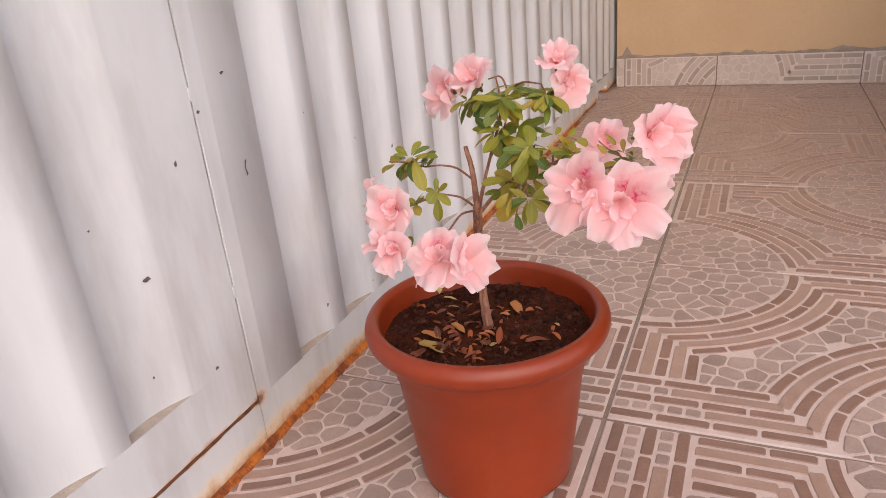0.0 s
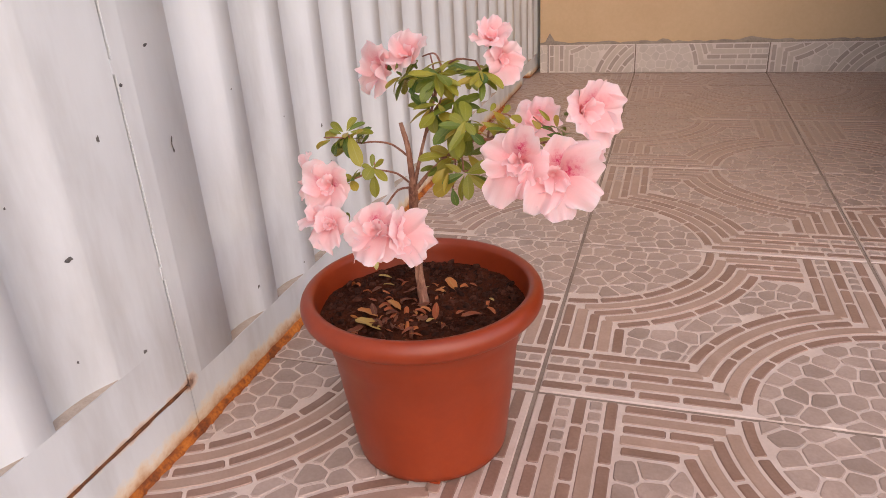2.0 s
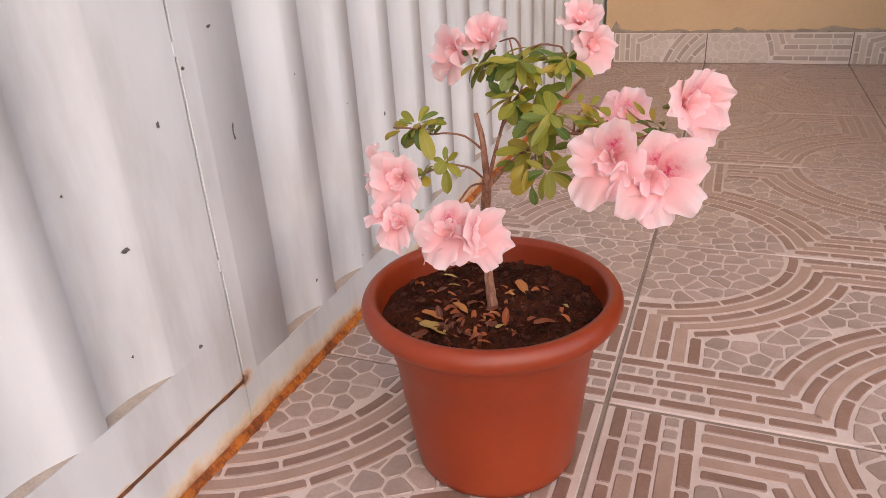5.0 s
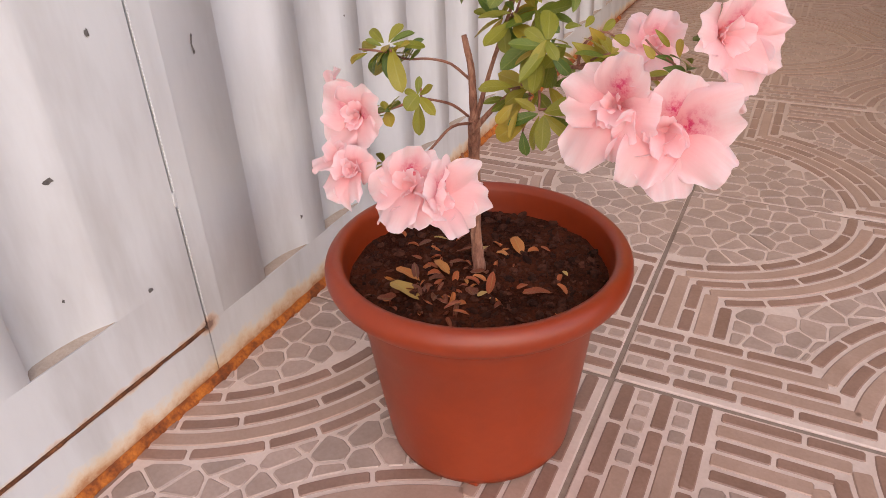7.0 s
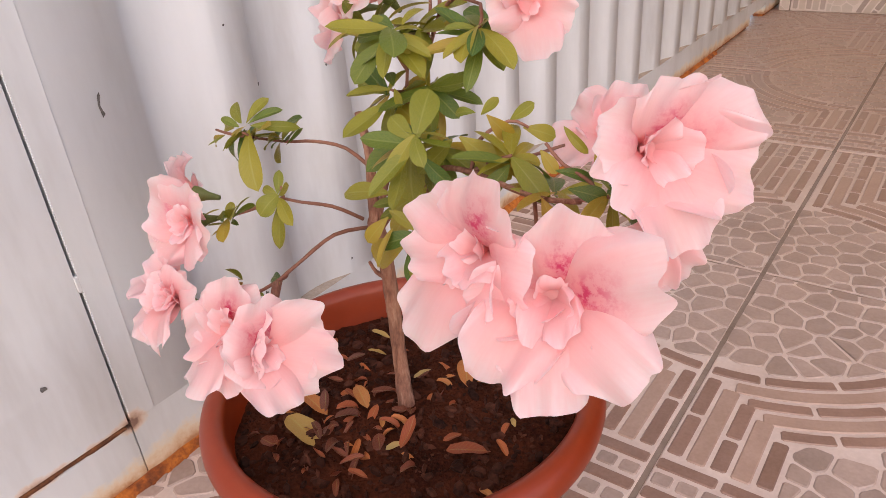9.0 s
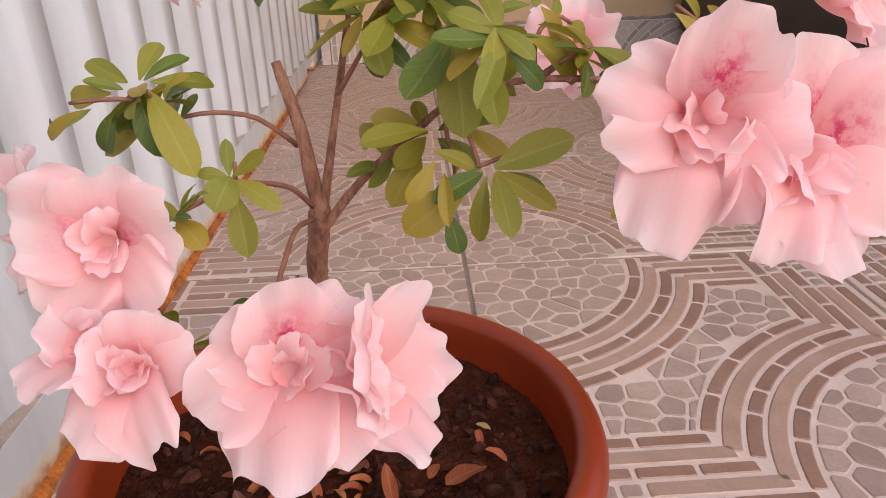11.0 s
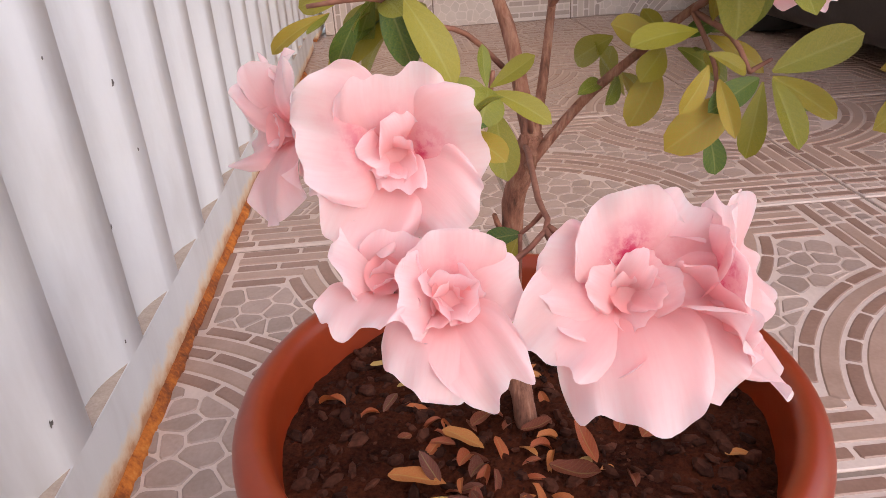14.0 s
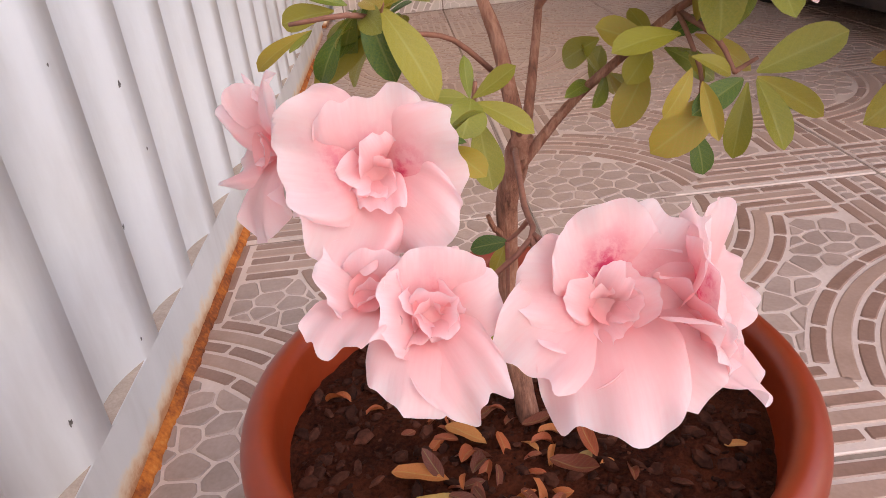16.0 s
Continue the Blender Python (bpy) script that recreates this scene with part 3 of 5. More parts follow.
def chip(y, z, sy, sz, starts, width, parent, rnd):
    """A flake of paint lost down to the dark primer."""
    k = 11
    vs = [(XG + 0.0012 - sheet_depth(y, starts, width), y, z)]
    for a in range(k):
        an, r = 2 * math.pi * a / k, rnd.uniform(0.45, 1.2)
        yy, zz = y + sy * r * math.cos(an) + (0.003 * math.sin(an) ** 2 if sz > 0.01 else 0), z + sz * r * math.sin(an)
        vs.append((XG + 0.0008 - sheet_depth(yy, starts, width), yy, zz))
    return mesh("paint_chip", vs, [(0, 1 + a, 1 + (a + 1) % k) for a in range(k)], M_CHIPPED, parent=parent)


def gate():
    g = empty("metal_gate", (XG, 0.9, 0.0), "white painted corrugated steel gate with rusty lower rail", "gate")
    inv = g.matrix_world.inverted()

    def under(ob):
        ob.parent = g
        ob.matrix_parent_inverse = inv
        return ob
    starts = [-0.070 + 0.114 * k for k in range(19)]
    for o in corrugated("sheet", -0.1595, 2.16, 0.067, starts, g):
        under(o)
    rail = box_bm((XG - 0.034, -0.1595, 0.009), (XG, 1.760, 0.067))
    # rail lifted for a stretch, to let the bright ground show as a glint
    for lo, hi in (((XG - 0.034, 1.7602, 0.034), (XG, 1.9198, 0.067)), ((XG - 0.034, 1.920, 0.009), (XG, 2.16, 0.067))):
        extra = box_bm(lo, hi)
        tmp = bpy.data.meshes.new("tmp")
        extra.to_mesh(tmp)
        extra.free()
        rail.from_mesh(tmp)
        bpy.data.meshes.remove(tmp)
    under(part("bottom_rail", rail, M_WHITE, g, "white steel rail stained by rust"))
    under(part("stile", box_bm((XG - 0.030, -0.1590, 0.067), (XG - 0.0008, -0.085, ZT), 0.001), M_WHITE, g))
    under(part("cover_strip", box_bm((XG - 0.0005, -0.1590, 0.0675), (XG + 0.0009, -0.1365, ZT), 0.0004), M_WHITE, g, "flat painted strip along the seam"))
    under(part("sill_rail", box_bm((XG - 0.034, -2.6, 0.009), (XG + 0.0002, -0.1603, 0.0628), 0.001), M_WHITE, g, "white rail with a rusty gap above it"))
    # rust-eaten floor plate along the foot
    n = 420
    vs, fs = [], []
    for k in range(n + 1):
        y = -1.6 + (1.46 + 1.6) * k / n
        w = 0.0065 + 0.0030 * noise.noise((y * 22, 2.2, 0)) + 0.0018 * noise.noise((y * 90, 0, 4))
        h = 0.0075 + 0.0016 * noise.noise((y * 60, 5.0, 0))
        vs += [(XG + w, y, -0.001), (XG + w * 0.85, y, h * 0.45), (XG + 0.0005, y, h + 0.002), (XG - 0.03, y, h + 0.002)]
    for k in range(n):
        for j in range(3):
            a = k * 4 + j
            fs.append((a, a + 1, a + 5, a + 4)[::-1])
    under(mesh("floor_plate", vs, fs, M_RUST, parent=g, label="orange rusted steel strip along the floor"))
    # blocks added to keep the gap dark on both sides of the glint
    under(part("gap_block", box_bm((XG - 0.032, 1.46, -0.001), (XG - 0.006, 1.755, 0.0088)), M_RUST, g))
    under(part("gap_block", box_bm((XG - 0.032, 1.925, -0.001), (XG - 0.006, 2.16, 0.0088)), M_RUST, g))
    # strips added behind the wicket's gaps, so that they read dark
    under(part("gap_backing", box_bm((XG - 0.036, -2.6, 0.050), (XG - 0.0335, -0.150, 0.085)), M_RUST, g))
    under(part("gap_backing", box_bm((XG - 0.036, -0.190, 0.086), (XG - 0.0335, -0.135, ZT)), M_RUST, g))
    # rust scale crusted along the gap
    n = 300
    vs, fs = [], []
    for k in range(n + 1):
        y = -2.0 + 1.835 * k / n
        a = 0.0013 + 0.0014 * noise.noise((y * 35, 7.0, 0)) + 0.0010 * noise.noise((y * 140, 3.0, 0))
        c = 0.0648 + 0.0008 * noise.noise((y * 18, 1.0, 5))
        vs += [(XG - 0.006, y, c - 0.004), (XG + 0.0010, y, c - max(a, 0.0004)), (XG + 0.0016, y, c), (XG + 0.0010, y, c + max(a, 0.0004)), (XG - 0.006, y, c + 0.004)]
    for k in range(n):
        for j in range(4):
            q = k * 5 + j
            fs.append((q, q + 1, q + 6, q + 5)[::-1])
    under(mesh("rust_scale", vs, fs, M_SCALE, parent=g, label="flaking dark rust along the gap"))
    # paint chips and scratches on the fixed sheet
    rnd = random.Random(3)
    spots = [(-0.103, 0.327, 0.0017, 0.011), (0.055, 0.30, 0.0015, 0.002), (0.02, 0.36, 0.0012, 0.0012), (0.235, 0.26, 0.002, 0.003), (0.25, 0.20, 0.0015, 0.0018),
             (-0.11, 0.43, 0.004, 0.0016), (0.005, 0.105, 0.0016, 0.003), (0.125, 0.085, 0.0014, 0.002), (0.19, 0.155, 0.002, 0.003), (0.13, 0.30, 0.0014, 0.0016)]
    for y, z, sy, sz in spots:
        under(chip(y, z, sy, sz, starts, 0.080, g, rnd))
    return g


def wicket():
    d = empty("wicket_door", (XG, -0.7, 0.07), "white corrugated steel wicket door set in the gate, shut", "door")
    inv = d.matrix_world.inverted()
    starts = [-0.332 - 0.114 * k for k in reversed(range(18))]
    obs = corrugated("sheet", -2.6, -0.1618, 0.132, starts, d, width=0.084)
    obs += [part("bottom_rail", box_bm((XG - 0.032, -2.6, 0.0672), (XG, -0.1618, 0.132)), M_WHITE, d),
           part("stile", box_bm((XG - 0.030, -0.236, 0.132), (XG - 0.0010, -0.1618, ZT), 0.001), M_WHITE, d)]
    for z in (0.205, 0.418, 0.66):
        obs.append(part("weld", box_bm((XG - 0.004, -0.1622, z - 0.007), (XG + 0.0010, -0.1584, z + 0.007), 0.0008), M_WHITE, d, "thick white paint bridge"))
    rnd = random.Random(4)
    for y, z, sy, sz in ((-0.262, 0.268, 0.0042, 0.0032), (-0.21, 0.14, 0.003, 0.003), (-0.20, 0.36, 0.002, 0.004), (-0.155, 0.40, 0.003, 0.003), (-0.30, 0.33, 0.0015, 0.0015), (-0.28, 0.17, 0.0015, 0.002)):
        obs.append(chip(y, z, sy, sz, starts, 0.084, d, rnd))
    for o in obs:
        o.matrix_parent_inverse = inv


M_CHIPPED = grainy("chipped_paint", (0.03, 0.027, 0.026), (0.16, 0.15, 0.145), 120, 0.7, 500, 0.3, 0.0005)
M_SCALE = grainy("rust_scale", (0.03, 0.010, 0.006), (0.22, 0.075, 0.025), 90, 0.9, 420, 0.6, 0.001)
gate()
wicket()

# ---- parked car, only its dark low front shows ----


def car():
    c = empty("parked_car", (1.55, 1.2, 0.0), "dark parked car, body brought low to stand for the shade beneath", "car")
    inv = c.matrix_world.inverted()
    # body reaches almost to the floor, in place of the shade under the car
    obs = [part("body", box_bm((0.80, 0.40, 0.055), (2.6, 1.97, 0.75), 0.05, 4), M_DARK, c, smooth=True),
           part("cabin", box_bm((1.0, 0.85, 0.75), (2.4, 1.90, 1.32), 0.16, 4), M_DARK, c, smooth=True)]
    for y in (0.86, 1.60):
        vs, fs = lathe([(0.02, -0.08), (0.19, -0.08), (0.27, -0.05), (0.27, 0.05), (0.19, 0.08), (0.02, 0.08)], 40)
        obs.append(mesh("wheel", [(0.895 + z, y + a, 0.27 + b) for a, b, z in vs], fs, M_RUBBER, smooth=True, parent=c, label="black tyre"))
    for o in obs:
        o.matrix_parent_inverse = inv


car()

# ---- pot ----
PX, PY = -0.0975, -0.106
RS = 0.1655


def pot():
    p = empty("flower_pot", (PX, PY, 0.0), "terracotta-coloured plastic flower pot with rolled rim", "pot")
    prof = [(0.0, 0.010), (0.070, 0.010), (0.078, 0.004), (0.0808, 0.005), (0.0822, 0.012), (0.0905, 0.080), (0.0958, 0.128), (0.0972, 0.1305), (0.0992, 0.148), (0.1018, 0.1575), (0.1054, 0.1640), (0.1108, 0.1685)]
    for k in range(11):
        a = math.radians(-64 + 15.2 * k)
        prof.append((0.1125 + 0.0102 * math.cos(a), 0.1805 + 0.0118 * math.sin(a)))
    prof += [(0.1088, 0.1905), (0.1074, 0.186), (0.1064, 0.176), (0.1050, 0.165), (0.1000, 0.152), (0.0935, 0.13)]
    vs, fs = lathe(prof, 96, 0.004)
    mesh("body", vs, fs, M_POT, smooth=True, parent=p)
    for k in range(4):
        a = math.radians(-70 + 90 * k)
        x, y = 0.0735 * math.cos(a), 0.0735 * math.sin(a)
        part("foot", box_bm((x - 0.006, y - 0.006, 0.0), (x + 0.006, y + 0.006, 0.011), 0.002), M_POT, p)
    return p


pot()


def soil_height(x, y):
    r = math.hypot(x, y)
    return RS + 0.003 * noise.noise((x * 30, y * 30, 0)) + 0.0016 * noise.noise((x * 120, y * 120, 3)) + 0.0010 * noise.noise((x * 330, y * 330, 5)) + 0.003 * math.exp(-(r / 0.03) ** 2) - 0.02 * max(0, r - 0.1)


def soil():
    vs, fs = [(0, 0, soil_height(0, 0))], []
    rings, n = 90, 190
    for i in range(1, rings + 1):
        r = 0.1056 * i / rings
        for k in range(n):
            a = 2 * math.pi * k / n
            vs.append((r * math.cos(a), r * math.sin(a), soil_height(r * math.cos(a), r * math.sin(a))))
    for k in range(n):
        fs.append((0, 1 + k, 1 + (k + 1) % n))
    for i in range(rings - 1):
        for k in range(n):
            fs.append((1 + i * n + k, 1 + (i + 1) * n + k, 1 + (i + 1) * n + (k + 1) % n, 1 + i * n + (k + 1) % n))
    s = mesh("soil", [(x + PX, y + PY, z) for x, y, z in vs], fs, M_SOIL, smooth=True)
    tagged(s, "dark reddish-brown potting soil filling the pot", "soil", kind="stuff")
    # crumbs and bark chips
    rnd = random.Random(8)
    vs, fs = [], []
    for _ in range(1500):
        r, a = 0.103 * math.sqrt(rnd.random()), rnd.uniform(0, 6.283)
        x, y = r * math.cos(a), r * math.sin(a)
        l = rnd.choice((0.0007, 0.0009, 0.0012, 0.0016, 0.0022, 0.0032, 0.0046)) * rnd.uniform(0.7, 1.3)
        w, h = l * rnd.uniform(0.3, 0.8), l * rnd.uniform(0.15, 0.5)
        m = Matrix.Translation((x + PX, y + PY, soil_height(x, y) + h * 0.4)) @ Euler((rnd.uniform(-0.5, 0.5), rnd.uniform(-0.5, 0.5), rnd.uniform(0, 6.28))).to_matrix().to_4x4()
        o = len(vs)
        k = rnd.choice((5, 6))
        for s_, z in ((0.8, -h), (1.0, 0.0), (0.7, h)):
            vs += [m @ Vector((l * s_ * math.cos(6.283 * q / k) * rnd.uniform(0.8, 1.15), w * s_ * math.sin(6.283 * q / k) * rnd.uniform(0.8, 1.15), z)) for q in range(k)]
        for i in range(2):
            for q in range(k):
                fs.append((o + i * k + q, o + i * k + (q + 1) % k, o + (i + 1) * k + (q + 1) % k, o + (i + 1) * k + q))
        fs.append(tuple(o + 2 * k + q for q in range(k)))
    c = mesh("bark_chips", vs, fs, M_CHIP)
    tagged(c, "small dark bark chips and soil crumbs", "bark chips", kind="stuff")


soil()


# ---- leaves and petals ----
def blade(length, width, fold, droop, twist, seed, tip=0.75, nu=10, nw=6):
    """A leaf blade along +X, its upper face to +Z."""
    rnd = random.Random(seed)
    vs, fs, pt = [], [], []
    ph = rnd.uniform(0, 6)
    for i in range(nu + 1):
        u = i / nu
        half = width / 2 * (math.sin(math.pi * min(u ** tip, 1.0)) ** 0.60 * 0.97 + 0.03) if 0 < u < 1 else width * (0.04 if u == 0 else 0.01)
        ang = droop * u
        cx = length * (math.sin(ang) / droop if abs(droop) > 1e-3 else u)
        cz = -length * ((1 - math.cos(ang)) / droop if abs(droop) > 1e-3 else 0)
        for j in range(nw + 1):
            w = -1 + 2 * j / nw
            y = half * w
            z = fold * abs(y) + 0.0006 * math.sin(9 * u + ph + 2 * w) * abs(w) + twist * y * u
            x = cx
            vs.append((x - math.sin(ang) * -z, y, cz + z * math.cos(ang)))
            pt.append((u, abs(w), 0.0))
    n = nw + 1
    for i in range(nu):
        for j in range(nw):
            fs.append((i * n + j, (i + 1) * n + j, (i + 1) * n + j + 1, i * n + j + 1))
    return vs, fs, pt


LEAVES = [blade(1.0, w, f, d, t, s, tp) for s, (w, f, d, t, tp) in enumerate(((0.36, 0.30, 0.45, 0.2, 1.3), (0.41, 0.20, 0.7, -0.25, 1.5), (0.29, 0.45, 0.2, 0.3, 1.2), (0.46, 0.15, 0.55, 0.2, 1.55), (0.26, 0.35, 0.9, -0.2, 1.25), (0.38, 0.25, -0.25, 0.25, 1.4)))]
LEAF_WIDE = (0.36, 0.41, 0.29, 0.46, 0.26, 0.38)
LEAF_ME = []
for vs_, fs_, pt_ in LEAVES:
    me_ = bpy.data.meshes.new("leaf")
    me_.from_pydata(vs_, [], fs_)
    me_.materials.append(M_LEAF)
    me_.polygons.foreach_set("use_smooth", [True] * len(me_.polygons))
    ca_ = me_.color_attributes.new("petal", "FLOAT_COLOR", "POINT")
    ca_.data.foreach_set("color", [x for p in pt_ for x in (*p, 1.0)])
    LEAF_ME.append(me_)


def frame_of(direction, up=(0, 0, 1), roll=0.0):
    """A rotation whose X is the direction and whose Z leans to up."""
    x = Vector(direction).normalized()
    z = Vector(up) - x * x.dot(Vector(up))
    z = z.normalized() if z.length > 1e-4 else Vector((0, 1, 0))
    y = z.cross(x)
    return Matrix((x, y, z)).transposed().to_4x4() @ Matrix.Rotation(roll, 4, "X")


plant = empty("azalea_plant", (-0.095, -0.108, RS), "potted azalea shrub with double pink flowers and yellowing leaves", "plant")
PINV = plant.matrix_world.inverted()


def leaf(base, direction, length, up=(0, 0, 1), roll=0.0, kind=0, wide=1.0):
    ob = new("leaf", LEAF_ME[kind % len(LEAF_ME)])
    ob.parent, ob.matrix_parent_inverse = plant, PINV
    ob.matrix_basis = Matrix.Translation(base) @ frame_of(direction, up, roll) @ Matrix.Diagonal((length, length * wide, length, 1))
    return ob


def whorl(at, axis, n, size, spread, seed, droop=0.0, jitter=0.35):
    """Leaves spreading from a shoot tip: spread in degrees from the axis."""
    rnd = random.Random(seed)
    f = frame_of(axis)
    ax = Vector(axis).normalized()
    n = round(n * 1.75)
    for k in range(n):
        a = 2 * math.pi * k / n * 1.0 + rnd.uniform(-jitter, jitter) + seed
        s = math.radians(spread + rnd.uniform(-22, 18))
        d = f @ Vector((math.cos(s), math.sin(s) * math.cos(a), math.sin(s) * math.sin(a)))
        d = Vector(d) + Vector((0, 0, -droop))
        leaf(Vector(at) + ax * rnd.uniform(-0.006, 0.003), d, size * rnd.uniform(0.48, 0.92), up=ax + Vector((0, 0, 0.4)), roll=rnd.uniform(-0.5, 0.5), kind=rnd.randrange(6))


def petal(L, W, flare0, flare1, ruffle, seed, cup=0.25, curl=0.0, nu=20, nw=44):
    """One broad rounded petal: base at the origin, rising along +Z and flaring towards +X, with a softly wavy rim."""
    rnd = random.Random(seed)
    p1, p2, p3, p4 = (rnd.uniform(0, 6.3) for _ in range(4))
    f1, f2 = rnd.uniform(1.9, 2.9), rnd.uniform(4.0, 5.4)
    skew = rnd.uniform(-0.14, 0.14)
    # centre line
    line = []
    x = z = 0.0
    for i in range(nu * 2 + 1):
        u = i / (nu * 2)
        th = flare0 + (flare1 - flare0) * min(1.0, u * 1.5) ** 1.1 + curl * max(0, u - 0.66) * 3
        if i:
            x += L / (nu * 2) * math.sin(th)
            z += L / (nu * 2) * math.cos(th)
        line.append((x, z, th))

    def along(s):
        s = min(max(s, 0.0), 1.0) * nu * 2
        i = min(int(s), nu * 2 - 1)
        t = s - i
        return [a + (b - a) * t for a, b in zip(line[i], line[i + 1])]
    nick = rnd.uniform(-0.5, 0.5)
    vs, pt = [], []
    for i in range(nu + 1):
        u = i / nu
        for j in range(nw + 1):
            w = -1 + 2 * j / nw
            # fan-shaped blade: the rim is an arc with a few shallow lobes and a nick
            wave = 0.070 * math.sin(3.4 * w + p1) + 0.055 * math.sin(8.0 * w + p2) + 0.020 * math.sin(17 * w + p4)
            wave = wave * (1 - w ** 4)
            wave -= 0.05 * math.exp(-((w - nick) / 0.09) ** 2)
            reach = (0.55 + 0.45 * math.cos(w * math.pi / 2) ** 0.9) * (1 + wave)
            s = u * reach
            half = W / 2 * (0.13 + 0.87 * math.sin(math.pi / 2 * min(1.0, u / 0.82)) ** 1.1)
            cx, cz, th = along(s)
            lat = half * (math.sin(w * math.pi / 2) + skew * u)
            e = max(u - 0.25, 0) / 0.75
            edge = e ** 1.6 * (0.3 + 0.7 * abs(w) ** 1.2)
            d = ruffle * L * (edge * (0.70 * math.sin(f1 * w * 1.5 + 1.6 * u + p1) + 0.24 * math.sin(f2 * w * 1.2 + 2.4 * u + p2))
                              + 0.20 * e ** 1.4 * math.sin(6.0 * w + 1.2 * u + p3) + 0.22 * e ** 3 * math.sin(12.5 * w + 2 * u + p4))
            crease = L * (0.022 * math.sin(7 * w + p2) + 0.008 * math.sin(15 * w + p3)) * u * (1 - 0.45 * u)
            c = cup * half * w * w * (1 - 0.6 * u)
            nx, nz = math.cos(th), -math.sin(th)
            vs.append((cx - nx * (c + d + crease), lat, cz - nz * (c + d + crease)))
            pt.append((u, abs(w)))
    fs, n = [], nw + 1
    for i in range(nu):
        for j in range(nw):
            fs.append((i * n + j, (i + 1) * n + j, (i + 1) * n + j + 1, i * n + j + 1))
    return vs, fs, pt


def flower(at, facing, seed, petals, petaloids=(), deep=0.009, label="", lean=0.0):
    """A double azalea flower with its face at the given place.
    petals: (clock angle as one faces the flower, length and width in mm, opening in degrees, curl, ruffle, blotch);
    petaloids: the small crumpled ones at the throat, likewise, without a blotch."""
    rnd = random.Random(seed)
    fx = Vector(facing).normalized()
    f = frame_of(fx)
    # local +Z of the flower is the facing, local +X is up
    rot = Matrix((f.col[2].to_3d(), f.col[1].to_3d() * -1, f.col[0].to_3d())).transposed().to_4x4() @ Matrix.Rotation(-math.radians(lean), 4, "Z")
    o = empty("flower", (0, 0, 0), label or "double ruffled pale pink azalea flower")
    o.parent, o.matrix_parent_inverse = plant, PINV
    o.matrix_basis = Matrix.Translation(Vector(at) - fx * deep) @ rot

    def add(name, az, L, W, f0, f1, ruf, cup, curl, blotch, base, tilt):
        vs, fs, pt = petal(L, W, f0, f1, ruf, rnd.randrange(10 ** 6), cup, curl)
        m = Matrix.Rotation(-math.radians(az), 4, "Z") @ Matrix.Translation(base) @ Matrix.Rotation(tilt, 4, "X")
        mesh(name, [m @ Vector(v) for v in vs], fs, M_PETAL, smooth=True, parent=o, petal=[(u, w, blotch) for u, w in pt])

    for k, (az, L, W, opening, curl, ruf, blotch) in enumerate(petals):
        add("petal", az, L * 0.00122, W * 0.00106, 0.30, math.radians(opening - 5 * blotch), 0.035 + 1.1 * ruf, rnd.uniform(-0.20, 0.16), curl, blotch, (0.0008, 0, 0.0022 * blotch - 0.0010 * (k % 2)), 0.14 + rnd.uniform(-0.07, 0.07))
    for az, L, W, opening, curl, ruf in petaloids:
        add("petaloid", az, L * 0.001, W * 0.001, 0.05, math.radians(opening), 0.03 + 0.85 * ruf, rnd.uniform(0.15, 0.45), curl, 0.12, (0.0006, 0, 0.0016), rnd.uniform(-0.15, 0.3))
    vs, fs = lathe([(0.0012, -0.012), (0.0022, -0.006), (0.0040, -0.001), (0.0042, 0.002)], 10)
    mesh("calyx", vs, fs, M_CALYX, smooth=True, parent=o)
    vs, fs = lathe([(0.00002, 0.0066), (0.0020, 0.0068), (0.0036, 0.0078), (0.0048, 0.0094)], 12, 0.08)
    mesh("throat", vs, fs, M_PETAL, smooth=True, parent=o, petal=[(0.25, 0.3, 0.0)] * len(vs))
    return o


def limb(name, pts, radii, mat, seed=0, rough=0.06, n=9):
    vs, fs = tube(pts, radii, n, rough, seed)
    ob = mesh(name, vs, fs, mat, smooth=True, parent=plant)
    ob.matrix_parent_inverse = PINV
    return ob


# ---- stem and limbs ----
FORK = Vector((-0.094, -0.116, 0.302))
limb("trunk", [(-0.094, -0.108, 0.150), (-0.096, -0.107, 0.175), (-0.100, -0.103, 0.205), (-0.100, -0.104, 0.262), (-0.0965, -0.111, 0.290), FORK], [0.0064, 0.0050, 0.0043, 0.0042, 0.0046, 0.0038], M_BARK, 1, 0.10, 14)
limb("cut_stub", [FORK - Vector((0, 0, 0.008)), (-0.099, -0.108, 0.330), (-0.1035, -0.105, 0.346), (-0.106, -0.105, 0.356)], [0.0032, 0.0025, 0.0022, 0.0020], M_BARK, 2, 0.12, 12)
limb("dead_spur", [(-0.100, -0.104, 0.258), (-0.105, -0.108, 0.263), (-0.1075, -0.110, 0.270)], [0.0018, 0.0013, 0.0009], M_BARK, 7, 0.15, 8)
limb("branch", [FORK - Vector((0, 0, 0.006)), (-0.088, -0.108, 0.325), (-0.083, -0.098, 0.350), (-0.078, -0.085, 0.375), (-0.072, -0.075, 0.400)], [0.0022, 0.0016, 0.0014, 0.0012, 0.0011], M_BARK, 3)
limb("branch", [FORK - Vector((0.002, 0, 0.012)), (-0.078, -0.118, 0.312), (-0.058, -0.122, 0.330), (-0.040, -0.128, 0.345), (-0.015, -0.138, 0.352), (0.020, -0.148, 0.352), (0.040, -0.150, 0.355)], [0.0021, 0.0017, 0.0015, 0.0013, 0.0012, 0.0011, 0.0010], M_BARK, 4)

# ---- twigs to the shoots ----
def twig(*pts, r=0.0011, e=0.0007):
    n = len(pts)
    limb("twig", pts, [r + (e - r) * k / (n - 1) for k in range(n)], M_TWIG, len(pts), 0.08, 7)


